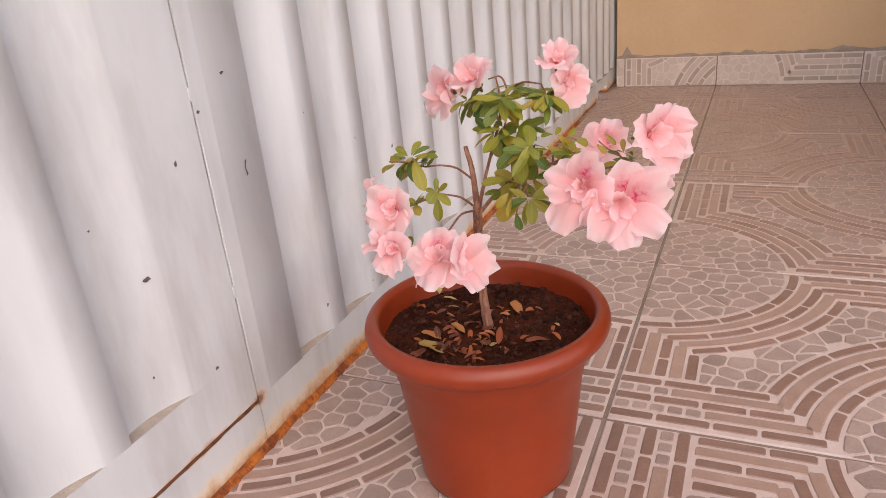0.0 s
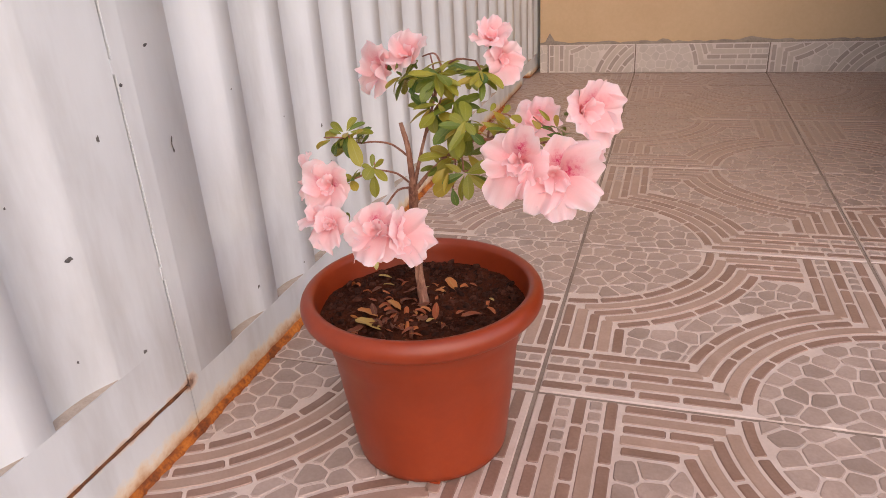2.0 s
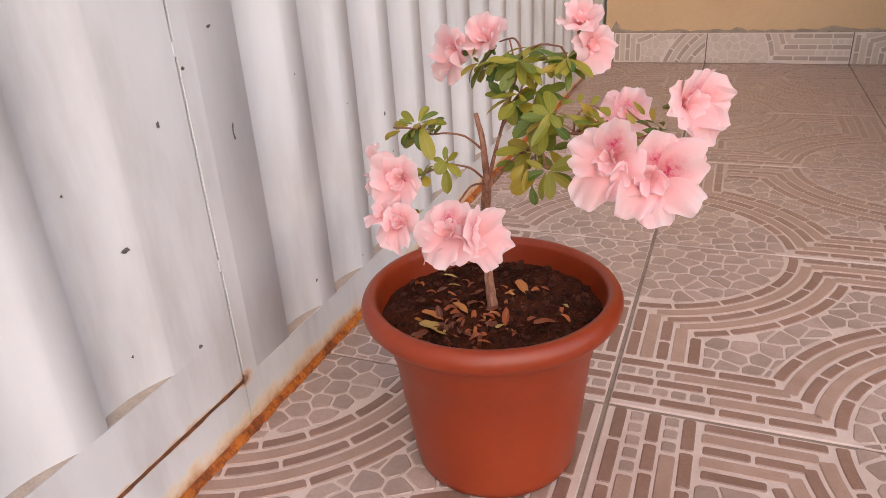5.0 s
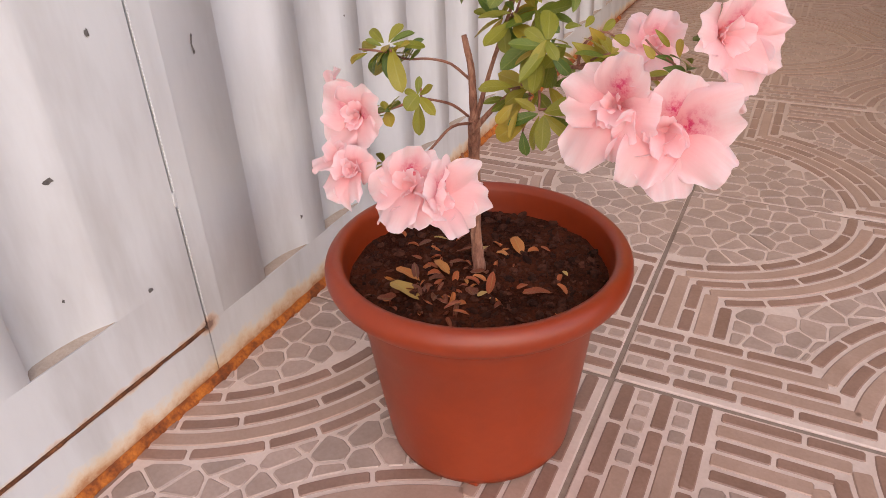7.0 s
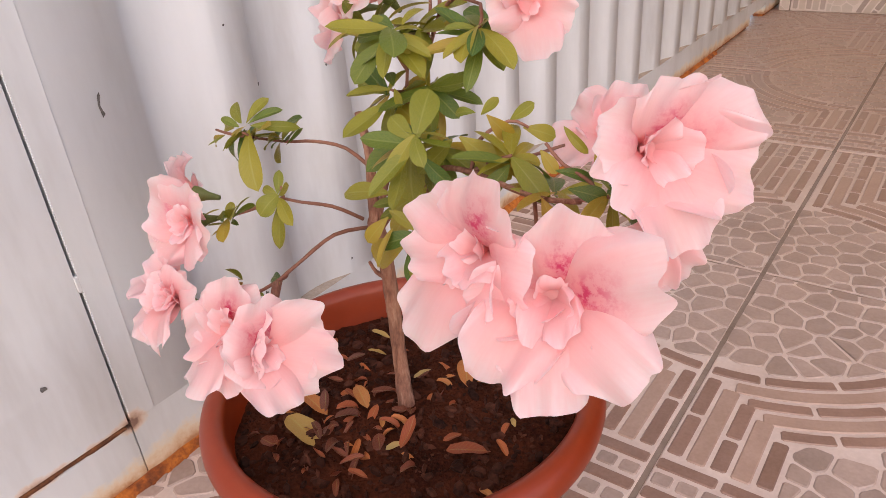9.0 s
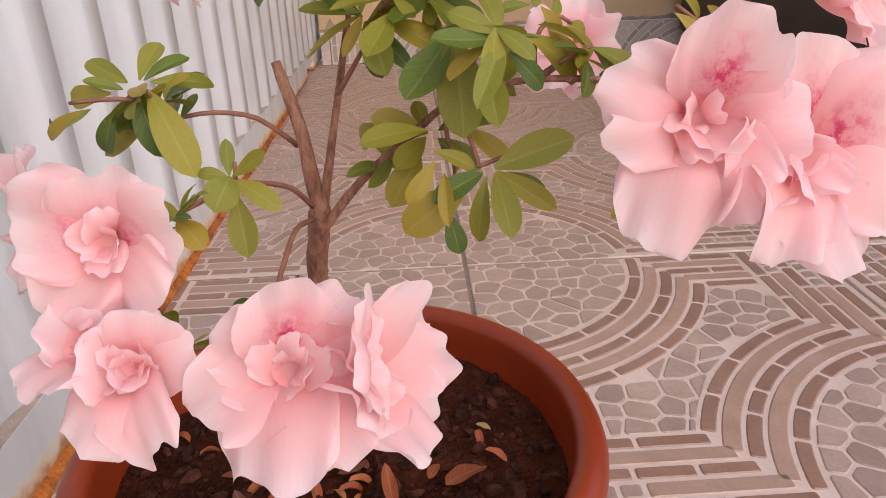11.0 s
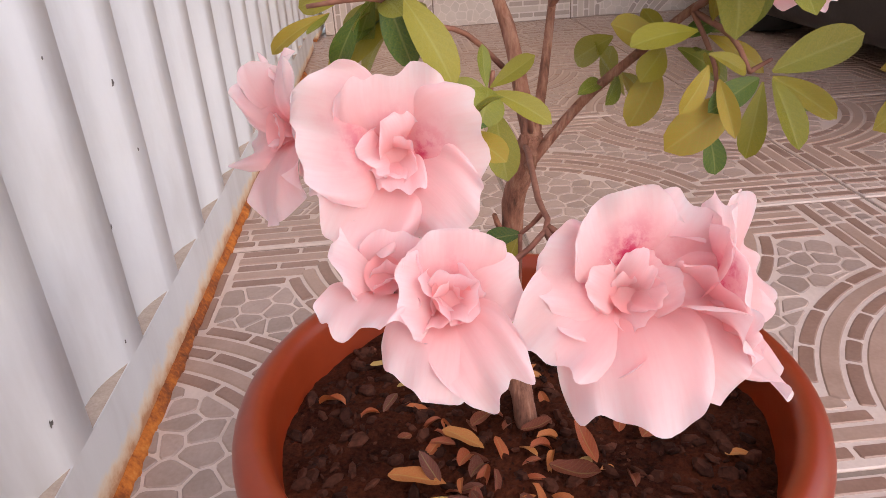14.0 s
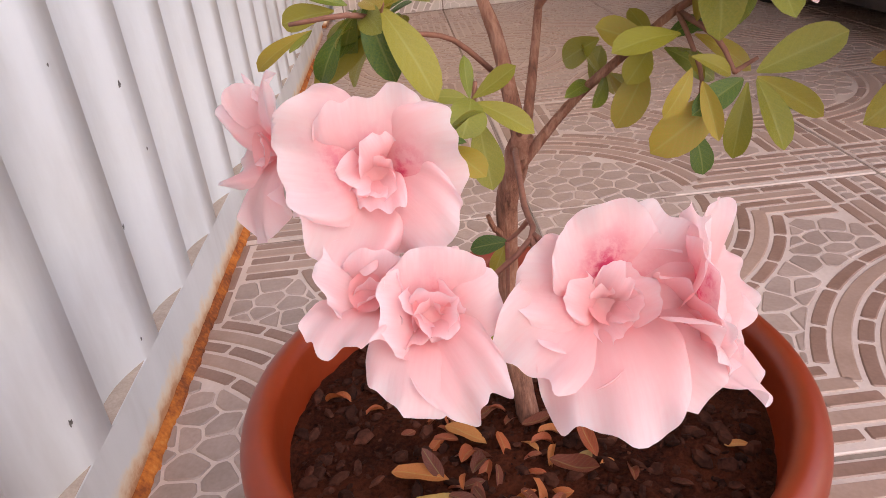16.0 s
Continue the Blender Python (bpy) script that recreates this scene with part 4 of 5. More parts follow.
twig((-0.102, -0.102, 0.323), (-0.115, -0.108, 0.336), (-0.128, -0.117, 0.341), (-0.140, -0.126, 0.342), (-0.138, -0.148, 0.352))
twig((-0.096, -0.122, 0.305), (-0.100, -0.138, 0.318), (-0.106, -0.152, 0.325), (-0.114, -0.156, 0.327))
twig((-0.097, -0.118, 0.298), (-0.100, -0.140, 0.303), (-0.102, -0.165, 0.298), (-0.103, -0.180, 0.295), (-0.120, -0.186, 0.285), (-0.134, -0.180, 0.282))
twig((-0.103, -0.180, 0.295), (-0.098, -0.190, 0.284), (-0.092, -0.196, 0.272))
twig((-0.114, -0.156, 0.327), (-0.128, -0.165, 0.322), (-0.140, -0.172, 0.318))
twig((-0.045, -0.126, 0.341), (-0.040, -0.138, 0.352), (-0.032, -0.150, 0.368))
twig((-0.045, -0.126, 0.341), (-0.038, -0.140, 0.335), (-0.035, -0.148, 0.326))
twig((-0.085, -0.102, 0.342), (-0.070, -0.110, 0.365), (-0.060, -0.118, 0.385))
twig((-0.072, -0.075, 0.400), (-0.085, -0.055, 0.410), (-0.110, -0.020, 0.402))
twig((-0.072, -0.075, 0.400), (-0.055, -0.085, 0.410), (-0.035, -0.095, 0.410))
twig((-0.078, -0.085, 0.375), (-0.082, -0.070, 0.395), (-0.088, -0.060, 0.410))
twig((-0.015, -0.138, 0.352), (-0.005, -0.120, 0.352), (0.003, -0.090, 0.350))

twig((-0.015, -0.138, 0.352), (-0.014, -0.132, 0.364), (-0.006, -0.122, 0.370), (0.001, -0.118, 0.367), r=0.0010, e=0.0006)
twig((-0.015, -0.138, 0.352), (-0.005, -0.137, 0.358), (0.004, -0.137, 0.362), r=0.0010, e=0.0007)
twig((-0.035, -0.148, 0.326), (-0.030, -0.143, 0.326), (-0.024, -0.139, 0.327), r=0.0009, e=0.0006)
twig((-0.058, -0.122, 0.330), (-0.056, -0.136, 0.334), (-0.055, -0.149, 0.338), r=0.0010, e=0.0007)
twig((-0.138, -0.148, 0.352), (-0.146, -0.155, 0.355), (-0.162, -0.151, 0.3535), r=0.0009, e=0.0006)
twig((-0.138, -0.148, 0.352), (-0.136, -0.155, 0.357), r=0.0009, e=0.0006)
twig((-0.114, -0.156, 0.327), (-0.113, -0.157, 0.334), r=0.0009, e=0.0006)
twig((-0.060, -0.118, 0.385), (-0.061, -0.123, 0.394), (-0.060, -0.125, 0.403), r=0.0009, e=0.0006)
twig((-0.066, -0.113, 0.373), (-0.064, -0.122, 0.376), (-0.061, -0.129, 0.379), r=0.0009, e=0.0006)
twig((0.036, -0.1495, 0.354), (0.044, -0.149, 0.357), (0.052, -0.1485, 0.359), r=0.0010, e=0.0007)
twig((0.044, -0.149, 0.357), (0.043, -0.148, 0.362), (0.034, -0.152, 0.369), (0.026, -0.150, 0.375), r=0.0009, e=0.0006)
twig((0.020, -0.148, 0.352), (0.022, -0.150, 0.340), (0.020, -0.149, 0.328), r=0.0009, e=0.0006)
twig((-0.045, -0.126, 0.341), (-0.045, -0.138, 0.334), (-0.043, -0.144, 0.323), (-0.046, -0.147, 0.310), r=0.0009, e=0.0006)
twig((-0.035, -0.095, 0.410), (-0.030, -0.102, 0.406), (-0.027, -0.109, 0.403), r=0.0009, e=0.0006)
twig((-0.078, -0.085, 0.375), (-0.090, -0.088, 0.387), (-0.104, -0.090, 0.396), r=0.0009, e=0.0006)
twig((-0.078, -0.085, 0.375), (-0.081, -0.092, 0.388), (-0.085, -0.098, 0.398), r=0.0009, e=0.0006)

# ---- shoots: place, axis, leaves, length, spread, seed, droop ----
for at, axis, n, size, spread, seed, droop in (
        ((-0.142, -0.147, 0.356), (-0.3, 0.1, 0.7), 4, 0.024, 75, 1, 0.1),
        ((-0.140, -0.130, 0.346), (-0.5, -0.1, 0.6), 7, 0.024, 70, 2, 0.1),
        ((-0.127, -0.182, 0.327), (-0.3, -0.2, 0.5), 7, 0.020, 70, 4, 0.2),
        ((-0.134, -0.176, 0.283), (-0.3, 0.2, 0.4), 4, 0.018, 70, 5, 0.1),
        ((-0.030, -0.154, 0.371), (0.1, -0.4, 0.8), 4, 0.026, 80, 6, 0.25),
        ((-0.062, -0.125, 0.403), (0.0, -0.3, 0.9), 8, 0.029, 80, 9, 0.25),
        ((-0.085, -0.098, 0.398), (-0.3, -0.2, 0.8), 9, 0.032, 78, 10, 0.25),
        ((-0.050, -0.118, 0.380), (0.0, -0.5, 0.6), 8, 0.031, 78, 32, 0.35),
        ((-0.072, -0.118, 0.372), (-0.2, -0.6, 0.5), 6, 0.030, 75, 33, 0.3),
        ((-0.105, -0.090, 0.395), (-0.6, -0.2, 0.5), 6, 0.030, 72, 11, 0.15),
        ((-0.027, -0.109, 0.402), (0.2, -0.2, 0.9), 11, 0.032, 78, 12, 0.25),
        ((-0.040, -0.125, 0.355), (0.2, -0.4, 0.5), 7, 0.031, 78, 13, 0.3),
        ((-0.074, -0.089, 0.397), (-0.1, -0.4, 0.8), 7, 0.028, 82, 61, 0.1),
        ((-0.054, -0.055, 0.393), (0.3, -0.3, 0.8), 6, 0.027, 82, 62, 0.1),
        ((0.004, -0.137, 0.362), (0.3, -0.2, 0.8), 6, 0.029, 80, 14, 0.2),
        ((0.024, -0.140, 0.350), (0.3, 0.1, 0.5), 6, 0.030, 80, 34, 0.2),
        ((0.052, -0.152, 0.364), (0.4, -0.1, 0.8), 3, 0.022, 72, 15, 0.1),
        ((0.020, -0.166, 0.325), (0.0, -0.3, -0.6), 2, 0.022, 60, 16, 0.1),
        ((-0.066, -0.116, 0.320), (0.5, -0.3, 0.4), 4, 0.022, 75, 17, 0.2)):
    whorl(at, axis, n, size, spread, seed, droop)

# ---- single leaves that stand out, shoot by shoot: foot and tip ----


def spray(seed, *leaves):
    rnd = random.Random(seed)
    for a, b in leaves:
        d = Vector(b) - Vector(a)
        up = Vector((0.1 + rnd.uniform(-0.3, 0.3), -0.8 + rnd.uniform(-0.2, 0.2), 0.5 + rnd.uniform(-0.2, 0.4)))
        leaf(a, d, d.length * 1.04, up, rnd.uniform(-0.25, 0.25), rnd.randrange(6))


def shoot(seed, *leaves):
    """Leaves of one shoot tip: foot, tip and the width as a share of the length."""
    rnd = random.Random(seed)
    for a, b, wide in leaves:
        d = Vector(b) - Vector(a)
        up = Vector((0.05 + rnd.uniform(-0.3, 0.3), -0.8 + rnd.uniform(-0.2, 0.2), 0.5 + rnd.uniform(-0.2, 0.3)))
        k = rnd.randrange(6)
        leaf(a, d, d.length * 1.03, up, rnd.uniform(-0.2, 0.2), k, wide / LEAF_WIDE[k])


shoot(103, ((-0.1151, -0.1582, 0.3299), (-0.1161, -0.1530, 0.3401), 0.42), ((-0.1141, -0.1583, 0.3298), (-0.1016, -0.1597, 0.3371), 0.38),
         ((-0.1136, -0.1589, 0.3286), (-0.0988, -0.1686, 0.3239), 0.38), ((-0.1157, -0.1582, 0.3299), (-0.1245, -0.1599, 0.3324), 0.48),
         ((-0.1134, -0.1609, 0.3247), (-0.1114, -0.1642, 0.3049), 0.46), ((-0.1147, -0.1582, 0.3298), (-0.1167, -0.1711, 0.3264), 0.80))
shoot(104, ((-0.1562, -0.1507, 0.3513), (-0.1768, -0.1504, 0.3444), 0.20), ((-0.1495, -0.1491, 0.3556), (-0.1663, -0.1483, 0.3551), 0.42),
         ((-0.1442, -0.1482, 0.3584), (-0.1596, -0.1398, 0.3650), 0.34), ((-0.1457, -0.1489, 0.3566), (-0.1564, -0.1508, 0.3608), 0.36),
         ((-0.1405, -0.1481, 0.3590), (-0.1365, -0.1383, 0.3715), 0.42), ((-0.1391, -0.1482, 0.3589), (-0.1279, -0.1367, 0.3666), 0.30),
         ((-0.1372, -0.1486, 0.3584), (-0.1160, -0.1371, 0.3574), 0.22), ((-0.1380, -0.1495, 0.3563), (-0.1230, -0.1700, 0.3384), 0.36),
         ((-0.1410, -0.1493, 0.3564), (-0.1363, -0.1636, 0.3399), 0.40), ((-0.1482, -0.1513, 0.3509), (-0.1588, -0.1532, 0.3356), 0.34),
         ((-0.1436, -0.1496, 0.3553), (-0.1525, -0.1458, 0.3382), 0.40), ((-0.1325, -0.1491, 0.3579), (-0.1572, -0.1365, 0.3339), 0.26),
         ((-0.1562, -0.1507, 0.3513), (-0.1619, -0.1570, 0.3463), 0.34))
shoot(101, ((-0.0301, -0.1519, 0.3264), (-0.0050, -0.1532, 0.3366), 0.42), ((-0.0302, -0.1525, 0.3251), (-0.0099, -0.1570, 0.3130), 0.30),
         ((-0.0303, -0.1528, 0.3245), (-0.0258, -0.1669, 0.3085), 0.44), ((-0.0331, -0.1529, 0.3239), (-0.0385, -0.1598, 0.3030), 0.34),
         ((-0.0342, -0.1523, 0.3250), (-0.0506, -0.1620, 0.3209), 0.42), ((-0.0303, -0.1528, 0.3245), (-0.0136, -0.1457, 0.3131), 0.40),
         ((-0.0386, -0.1534, 0.3220), (-0.0617, -0.1622, 0.3092), 0.46))
shoot(102, ((-0.0511, -0.1221, 0.3312), (-0.0717, -0.1245, 0.3378), 0.50), ((-0.0545, -0.1253, 0.3237), (-0.0648, -0.1406, 0.3127), 0.52),
         ((-0.0474, -0.1220, 0.3320), (-0.0353, -0.1241, 0.3386), 0.44), ((-0.0682, -0.1199, 0.3339), (-0.0803, -0.1080, 0.3244), 0.48),
         ((-0.0476, -0.1232, 0.3293), (-0.0343, -0.1354, 0.3234), 0.46), ((-0.0520, -0.1227, 0.3298), (-0.0617, -0.1371, 0.3257), 0.50),
         ((-0.0513, -0.1212, 0.3331), (-0.0548, -0.1095, 0.3390), 0.44), ((-0.0374, -0.1224, 0.3324), (-0.0236, -0.1371, 0.3261), 0.36),
         ((-0.0363, -0.1220, 0.3333), (-0.0220, -0.1171, 0.3364), 0.40))
shoot(113, ((-0.1080, -0.1715, 0.2905), (-0.1195, -0.1700, 0.2895), 0.50), ((-0.1090, -0.1715, 0.2900), (-0.1130, -0.1760, 0.2830), 0.55),
         ((-0.1105, -0.1800, 0.2700), (-0.1168, -0.1840, 0.2600), 0.50), ((-0.1100, -0.1795, 0.2705), (-0.1020, -0.1810, 0.2650), 0.45))
shoot(105, ((0.0406, -0.1324, 0.3206), (0.0217, -0.1272, 0.3199), 0.36), ((0.0416, -0.1327, 0.3200), (0.0145, -0.1432, 0.3030), 0.44))
shoot(112, ((-0.0429, -0.1371, 0.3672), (-0.0582, -0.1511, 0.3487), 0.46), ((-0.0420, -0.1371, 0.3672), (-0.0393, -0.1595, 0.3424), 0.46),
         ((-0.0281, -0.1394, 0.3641), (-0.0364, -0.1461, 0.3385), 0.40), ((-0.0226, -0.1391, 0.3655), (-0.0306, -0.1511, 0.3525), 0.55))
spray(106, ((-0.029, -0.155, 0.369), (-0.032, -0.139, 0.388)), ((-0.029, -0.155, 0.369), (-0.043, -0.155, 0.378)), ((-0.029, -0.155, 0.368), (-0.050, -0.162, 0.368)),
           ((-0.029, -0.157, 0.367), (-0.037, -0.177, 0.354)), ((-0.026, -0.156, 0.364), (-0.014, -0.158, 0.353)), ((-0.034, -0.156, 0.364), (-0.031, -0.168, 0.344)),
           ((-0.027, -0.150, 0.367), (-0.030, -0.141, 0.373)))
spray(107, ((-0.052, -0.148, 0.339), (-0.072, -0.157, 0.342)), ((-0.050, -0.152, 0.333), (-0.036, -0.152, 0.328)), ((-0.047, -0.154, 0.326), (-0.047, -0.168, 0.314)),
           ((-0.050, -0.153, 0.330), (-0.058, -0.163, 0.320)), ((-0.047, -0.146, 0.331), (-0.044, -0.134, 0.334)), ((-0.042, -0.143, 0.323), (-0.042, -0.132, 0.330)),
           ((-0.046, -0.147, 0.310), (-0.042, -0.153, 0.296)))
spray(108, ((-0.062, -0.129, 0.379), (-0.080, -0.138, 0.378)), ((-0.062, -0.131, 0.374), (-0.070, -0.152, 0.362)), ((-0.061, -0.127, 0.380), (-0.068, -0.122, 0.386)),
           ((-0.061, -0.127, 0.379), (-0.054, -0.131, 0.372)), ((-0.046, -0.111, 0.378), (-0.048, -0.120, 0.370)))
spray(109, ((-0.062, -0.126, 0.402), (-0.079, -0.133, 0.402)), ((-0.062, -0.127, 0.400), (-0.069, -0.146, 0.389)), ((-0.061, -0.128, 0.398), (-0.070, -0.135, 0.389)),
           ((-0.058, -0.123, 0.402), (-0.050, -0.131, 0.394)), ((-0.057, -0.122, 0.402), (-0.043, -0.120, 0.395)), ((-0.061, -0.123, 0.404), (-0.078, -0.121, 0.410)),
           ((-0.058, -0.121, 0.405), (-0.059, -0.106, 0.412)))
spray(110, ((-0.019, -0.139, 0.367), (0.004, -0.136, 0.354)), ((-0.009, -0.131, 0.367), (0.008, -0.136, 0.353)), ((-0.016, -0.131, 0.375), (-0.026, -0.133, 0.376)),
           ((-0.014, -0.130, 0.374), (-0.013, -0.119, 0.377)), ((-0.012, -0.129, 0.374), (-0.002, -0.125, 0.363)), ((-0.006, -0.121, 0.370), (-0.003, -0.108, 0.373)),
           ((-0.001, -0.119, 0.367), (0.011, -0.111, 0.363)))
spray(111, ((0.025, -0.152, 0.373), (0.033, -0.156, 0.368)), ((0.033, -0.156, 0.368), (0.047, -0.147, 0.365)), ((0.045, -0.148, 0.366), (0.042, -0.136, 0.374)),
           ((0.038, -0.156, 0.362), (0.051, -0.152, 0.360)), ((0.051, -0.148, 0.358), (0.057, -0.160, 0.347)), ((0.050, -0.149, 0.358), (0.046, -0.158, 0.350)),
           ((0.029, -0.142, 0.379), (0.039, -0.145, 0.371)), ((0.051, -0.149, 0.358), (0.059, -0.147, 0.352)), ((0.027, -0.155, 0.356), (0.033, -0.156, 0.346)))

twig((-0.1020, -0.1720, 0.2970), (-0.1050, -0.1710, 0.2930), (-0.1085, -0.1715, 0.2905), r=0.0008, e=0.0006)
twig((-0.1085, -0.1715, 0.2905), (-0.1095, -0.1760, 0.2800), (-0.1103, -0.1798, 0.2702), r=0.0007, e=0.0006)
twig((-0.122, -0.176, 0.270), (-0.119, -0.170, 0.258), (-0.1175, -0.166, 0.2445), r=0.0007, e=0.0006)
twig((-0.1020, -0.1790, 0.2955), (-0.0975, -0.1850, 0.2930), (-0.0930, -0.1950, 0.2880), r=0.0010, e=0.0009)


def bud(at, length, width):
    """A closed flower bud hanging point down."""
    n, m = 12, 12
    vs, fs = [], []
    for i in range(m + 1):
        u = i / m
        r = width / 2 * (math.sin(math.pi * u ** 0.8) ** 0.8 * 0.97 + 0.03 if 0 < u < 1 else 0.05)
        for k in range(n):
            a = 2 * math.pi * k / n
            rr = r * (1 + 0.06 * math.cos(5 * a + 3 * u))
            vs.append((at[0] + rr * math.cos(a), at[1] + rr * math.sin(a) - 0.0008 * u, at[2] - length * u))
    for i in range(m):
        for k in range(n):
            fs.append((i * n + k, i * n + (k + 1) % n, (i + 1) * n + (k + 1) % n, (i + 1) * n + k))
    ob = mesh("bud", vs, fs, M_BUD, smooth=True, parent=plant, label="pale yellow-green closed bud")
    ob.matrix_parent_inverse = PINV


bud((-0.1175, -0.166, 0.2450), 0.0115, 0.0060)

# ---- flowers ----
# by the trunk, low, facing the gate's end of the path
flower((-0.1415, -0.195, 0.3250), (0.03, -0.92, 0.30), 41,
       ((4, 20, 26, 80, -0.2, 0.10, 0.4), (86, 21, 30, 86, 0.1, 0.10, 0.7), (142, 23, 24, 84, 0.0, 0.14, 0.1), (-148, 24, 26, 78, 0.2, 0.18, 0.0), (-82, 23, 30, 86, -0.1, 0.14, 0.5)),
       ((-30, 15, 12, 34, 0.9, 0.08), (176, 18, 12, 56, -0.9, 0.12), (-168, 13, 11, 44, -0.6, 0.14), (-110, 14, 12, 40, 0.5, 0.12), (150, 13, 10, 50, -0.5, 0.1), (20, 10, 8, 22, 0.6, 0.1)))
flower((-0.1318, -0.2195, 0.3000), (0.06, -0.80, 0.60), 42,
       ((0, 15, 23, 70, 0.0, 0.10, 0.3), (66, 16.5, 21, 86, 0.4, 0.10, 0.1), (152, 25, 18, 88, 0.1, 0.10, 0.0), (196, 22, 23, 86, 0.1, 0.12, 0.0), (-78, 14, 20, 58, -0.2, 0.12, 0.0)),
       ((20, 12, 13, 34, -0.3, 0.12), (95, 12, 13, 40, -0.6, 0.12), (170, 13, 15, 46, -0.6, 0.12), (-110, 12, 14, 38, -0.5, 0.12), (-40, 10, 10, 26, -0.3, 0.14), (60, 8, 8, 16, 0.2, 0.2), (-150, 8, 8, 18, 0.2, 0.2)))
flower((-0.1465, -0.2105, 0.3020), (-0.12, -0.62, 0.78), 43,
       ((10, 14, 17, 28, 0.3, 0.12, 0.0), (90, 15, 17, 32, 0.3, 0.12, 0.0), (-165, 20, 20, 58, 0.5, 0.12, 0.0), (-85, 16, 18, 38, 0.4, 0.12, 0.0)),
       ((0, 9, 9, 12, 0.2, 0.2), (150, 9, 9, 14, 0.2, 0.2)), label="half-open pale pink azalea flower")
flower((-0.0920, -0.2170, 0.2955), (0.0, -0.84, 0.54), 44,
       ((-10, 22, 26, 84, -0.2, 0.10, 1.0), (44, 25, 28, 88, 0.1, 0.10, 0.3), (96, 26, 28, 92, 0.1, 0.12, 0.0), (140, 29, 28, 88, 0.0, 0.14, 0.0), (178, 31, 31, 84, -0.2, 0.14, 0.0), (-132, 25, 28, 80, 0.1, 0.14, 0.0), (-84, 20, 26, 88, 0.0, 0.14, 0.4)),
       ((28, 17, 9, 40, 1.0, 0.06), (120, 16, 9, 46, -1.1, 0.08), (150, 15, 10, 54, -0.9, 0.10), (-62, 16, 14, 58, 0.2, 0.12), (70, 17, 15, 66, 0.0, 0.12), (-10, 11, 7, 22, 0.8, 0.08)))
flower((-0.0705, -0.2170, 0.2910), (0.88, -0.16, 0.42), 45,
       ((-30, 21, 27, 70, 0.6, 0.12, 0.9), (26, 25, 29, 74, 0.3, 0.10, 0.9), (78, 31, 30, 60, 0.4, 0.12, 0.1), (126, 32, 29, 70, 0.3, 0.12, 0.0), (176, 26, 29, 76, 0.2, 0.18, 0.0), (-118, 18, 26, 62, 0.6, 0.20, 0.0), (-74, 16, 24, 58, 0.6, 0.16, 0.2)),
       ((5, 13, 11, 30, 0.7, 0.16), (165, 15, 14, 52, -0.4, 0.24), (-140, 13, 13, 44, 0.3, 0.26), (100, 11, 10, 44, 0.3, 0.20), (-60, 11, 11, 30, 0.5, 0.2)))
flower((-0.172, -0.174, 0.3265), (-0.80, -0.48, 0.20), 47,
       ((0, 21, 18, 84, 0.5, 0.20, 0.0), (80, 17, 18, 80, 0.1, 0.16, 0.0), (165, 23, 20, 84, 0.3, 0.18, 0.0), (-120, 20, 18, 80, 0.4, 0.20, 0.0), (-55, 20, 16, 76, 0.6, 0.22, 0.0)),
       ((20, 9, 8, 30, 0.4, 0.2), (-150, 9, 8, 40, 0.4, 0.2)))
# the large pair on the long branch
flower((0.021, -0.1905, 0.350), (-0.12, -0.93, 0.30), 48,
       ((12, 29, 28, 82, -0.1, 0.09, 1.0), (82, 26, 28, 84, 0.0, 0.12, 0.3), (150, 30, 27, 82, 0.0, 0.14, 0.0), (-164, 37, 29, 84, 0.0, 0.12, 0.0), (-108, 27, 26, 84, 0.1, 0.14, 0.0), (-64, 28, 28, 90, 0.1, 0.10, 0.2)),
       ((-150, 20, 19, 44, -0.7, 0.16), (165, 23, 20, 52, -0.6, 0.16), (60, 14, 12, 30, 0.3, 0.20), (-60, 14, 13, 36, 0.4, 0.20), (-170, 11, 10, 24, 0.5, 0.24)))
flower((0.0485, -0.188, 0.3395), (0.30, -0.86, 0.40), 49,
       ((12, 29, 29, 84, -0.1, 0.10, 1.0), (72, 38, 35, 86, 0.0, 0.09, 0.9), (128, 38, 30, 84, 0.1, 0.14, 0.0), (168, 36, 30, 80, 0.0, 0.18, 0.0), (-156, 35, 28, 80, 0.2, 0.20, 0.0), (-112, 27, 25, 78, 0.2, 0.18, 0.0), (-58, 21, 23, 80, 0.1, 0.14, 0.3)),
       ((150, 25, 20, 58, -0.3, 0.24), (-172, 25, 20, 56, 0.2, 0.26), (-140, 20, 16, 52, 0.2, 0.26), (110, 18, 14, 44, -0.2, 0.2), (0, 14, 12, 30, 0.8, 0.16), (-40, 13, 11, 34, 0.6, 0.18)))
flower((0.0690, -0.160, 0.3835), (0.84, -0.46, 0.28), 50,
       ((22, 24, 28, 72, 0.0, 0.14, 1.0), (74, 31, 32, 64, 0.2, 0.18, 0.4), (120, 33, 31, 66, 0.2, 0.18, 0.0), (164, 33, 30, 74, 0.1, 0.16, 0.0), (-128, 24, 26, 86, 0.1, 0.14, 0.1), (-64, 21, 25, 90, 0.2, 0.14, 0.3)),
       ((100, 20, 20, 50, 0.1, 0.22), (50, 16, 15, 44, 0.2, 0.22), (-20, 12, 10, 34, 0.3, 0.14), (150, 18, 16, 52, 0.3, 0.2), (-90, 12, 11, 40, 0.3, 0.2)))
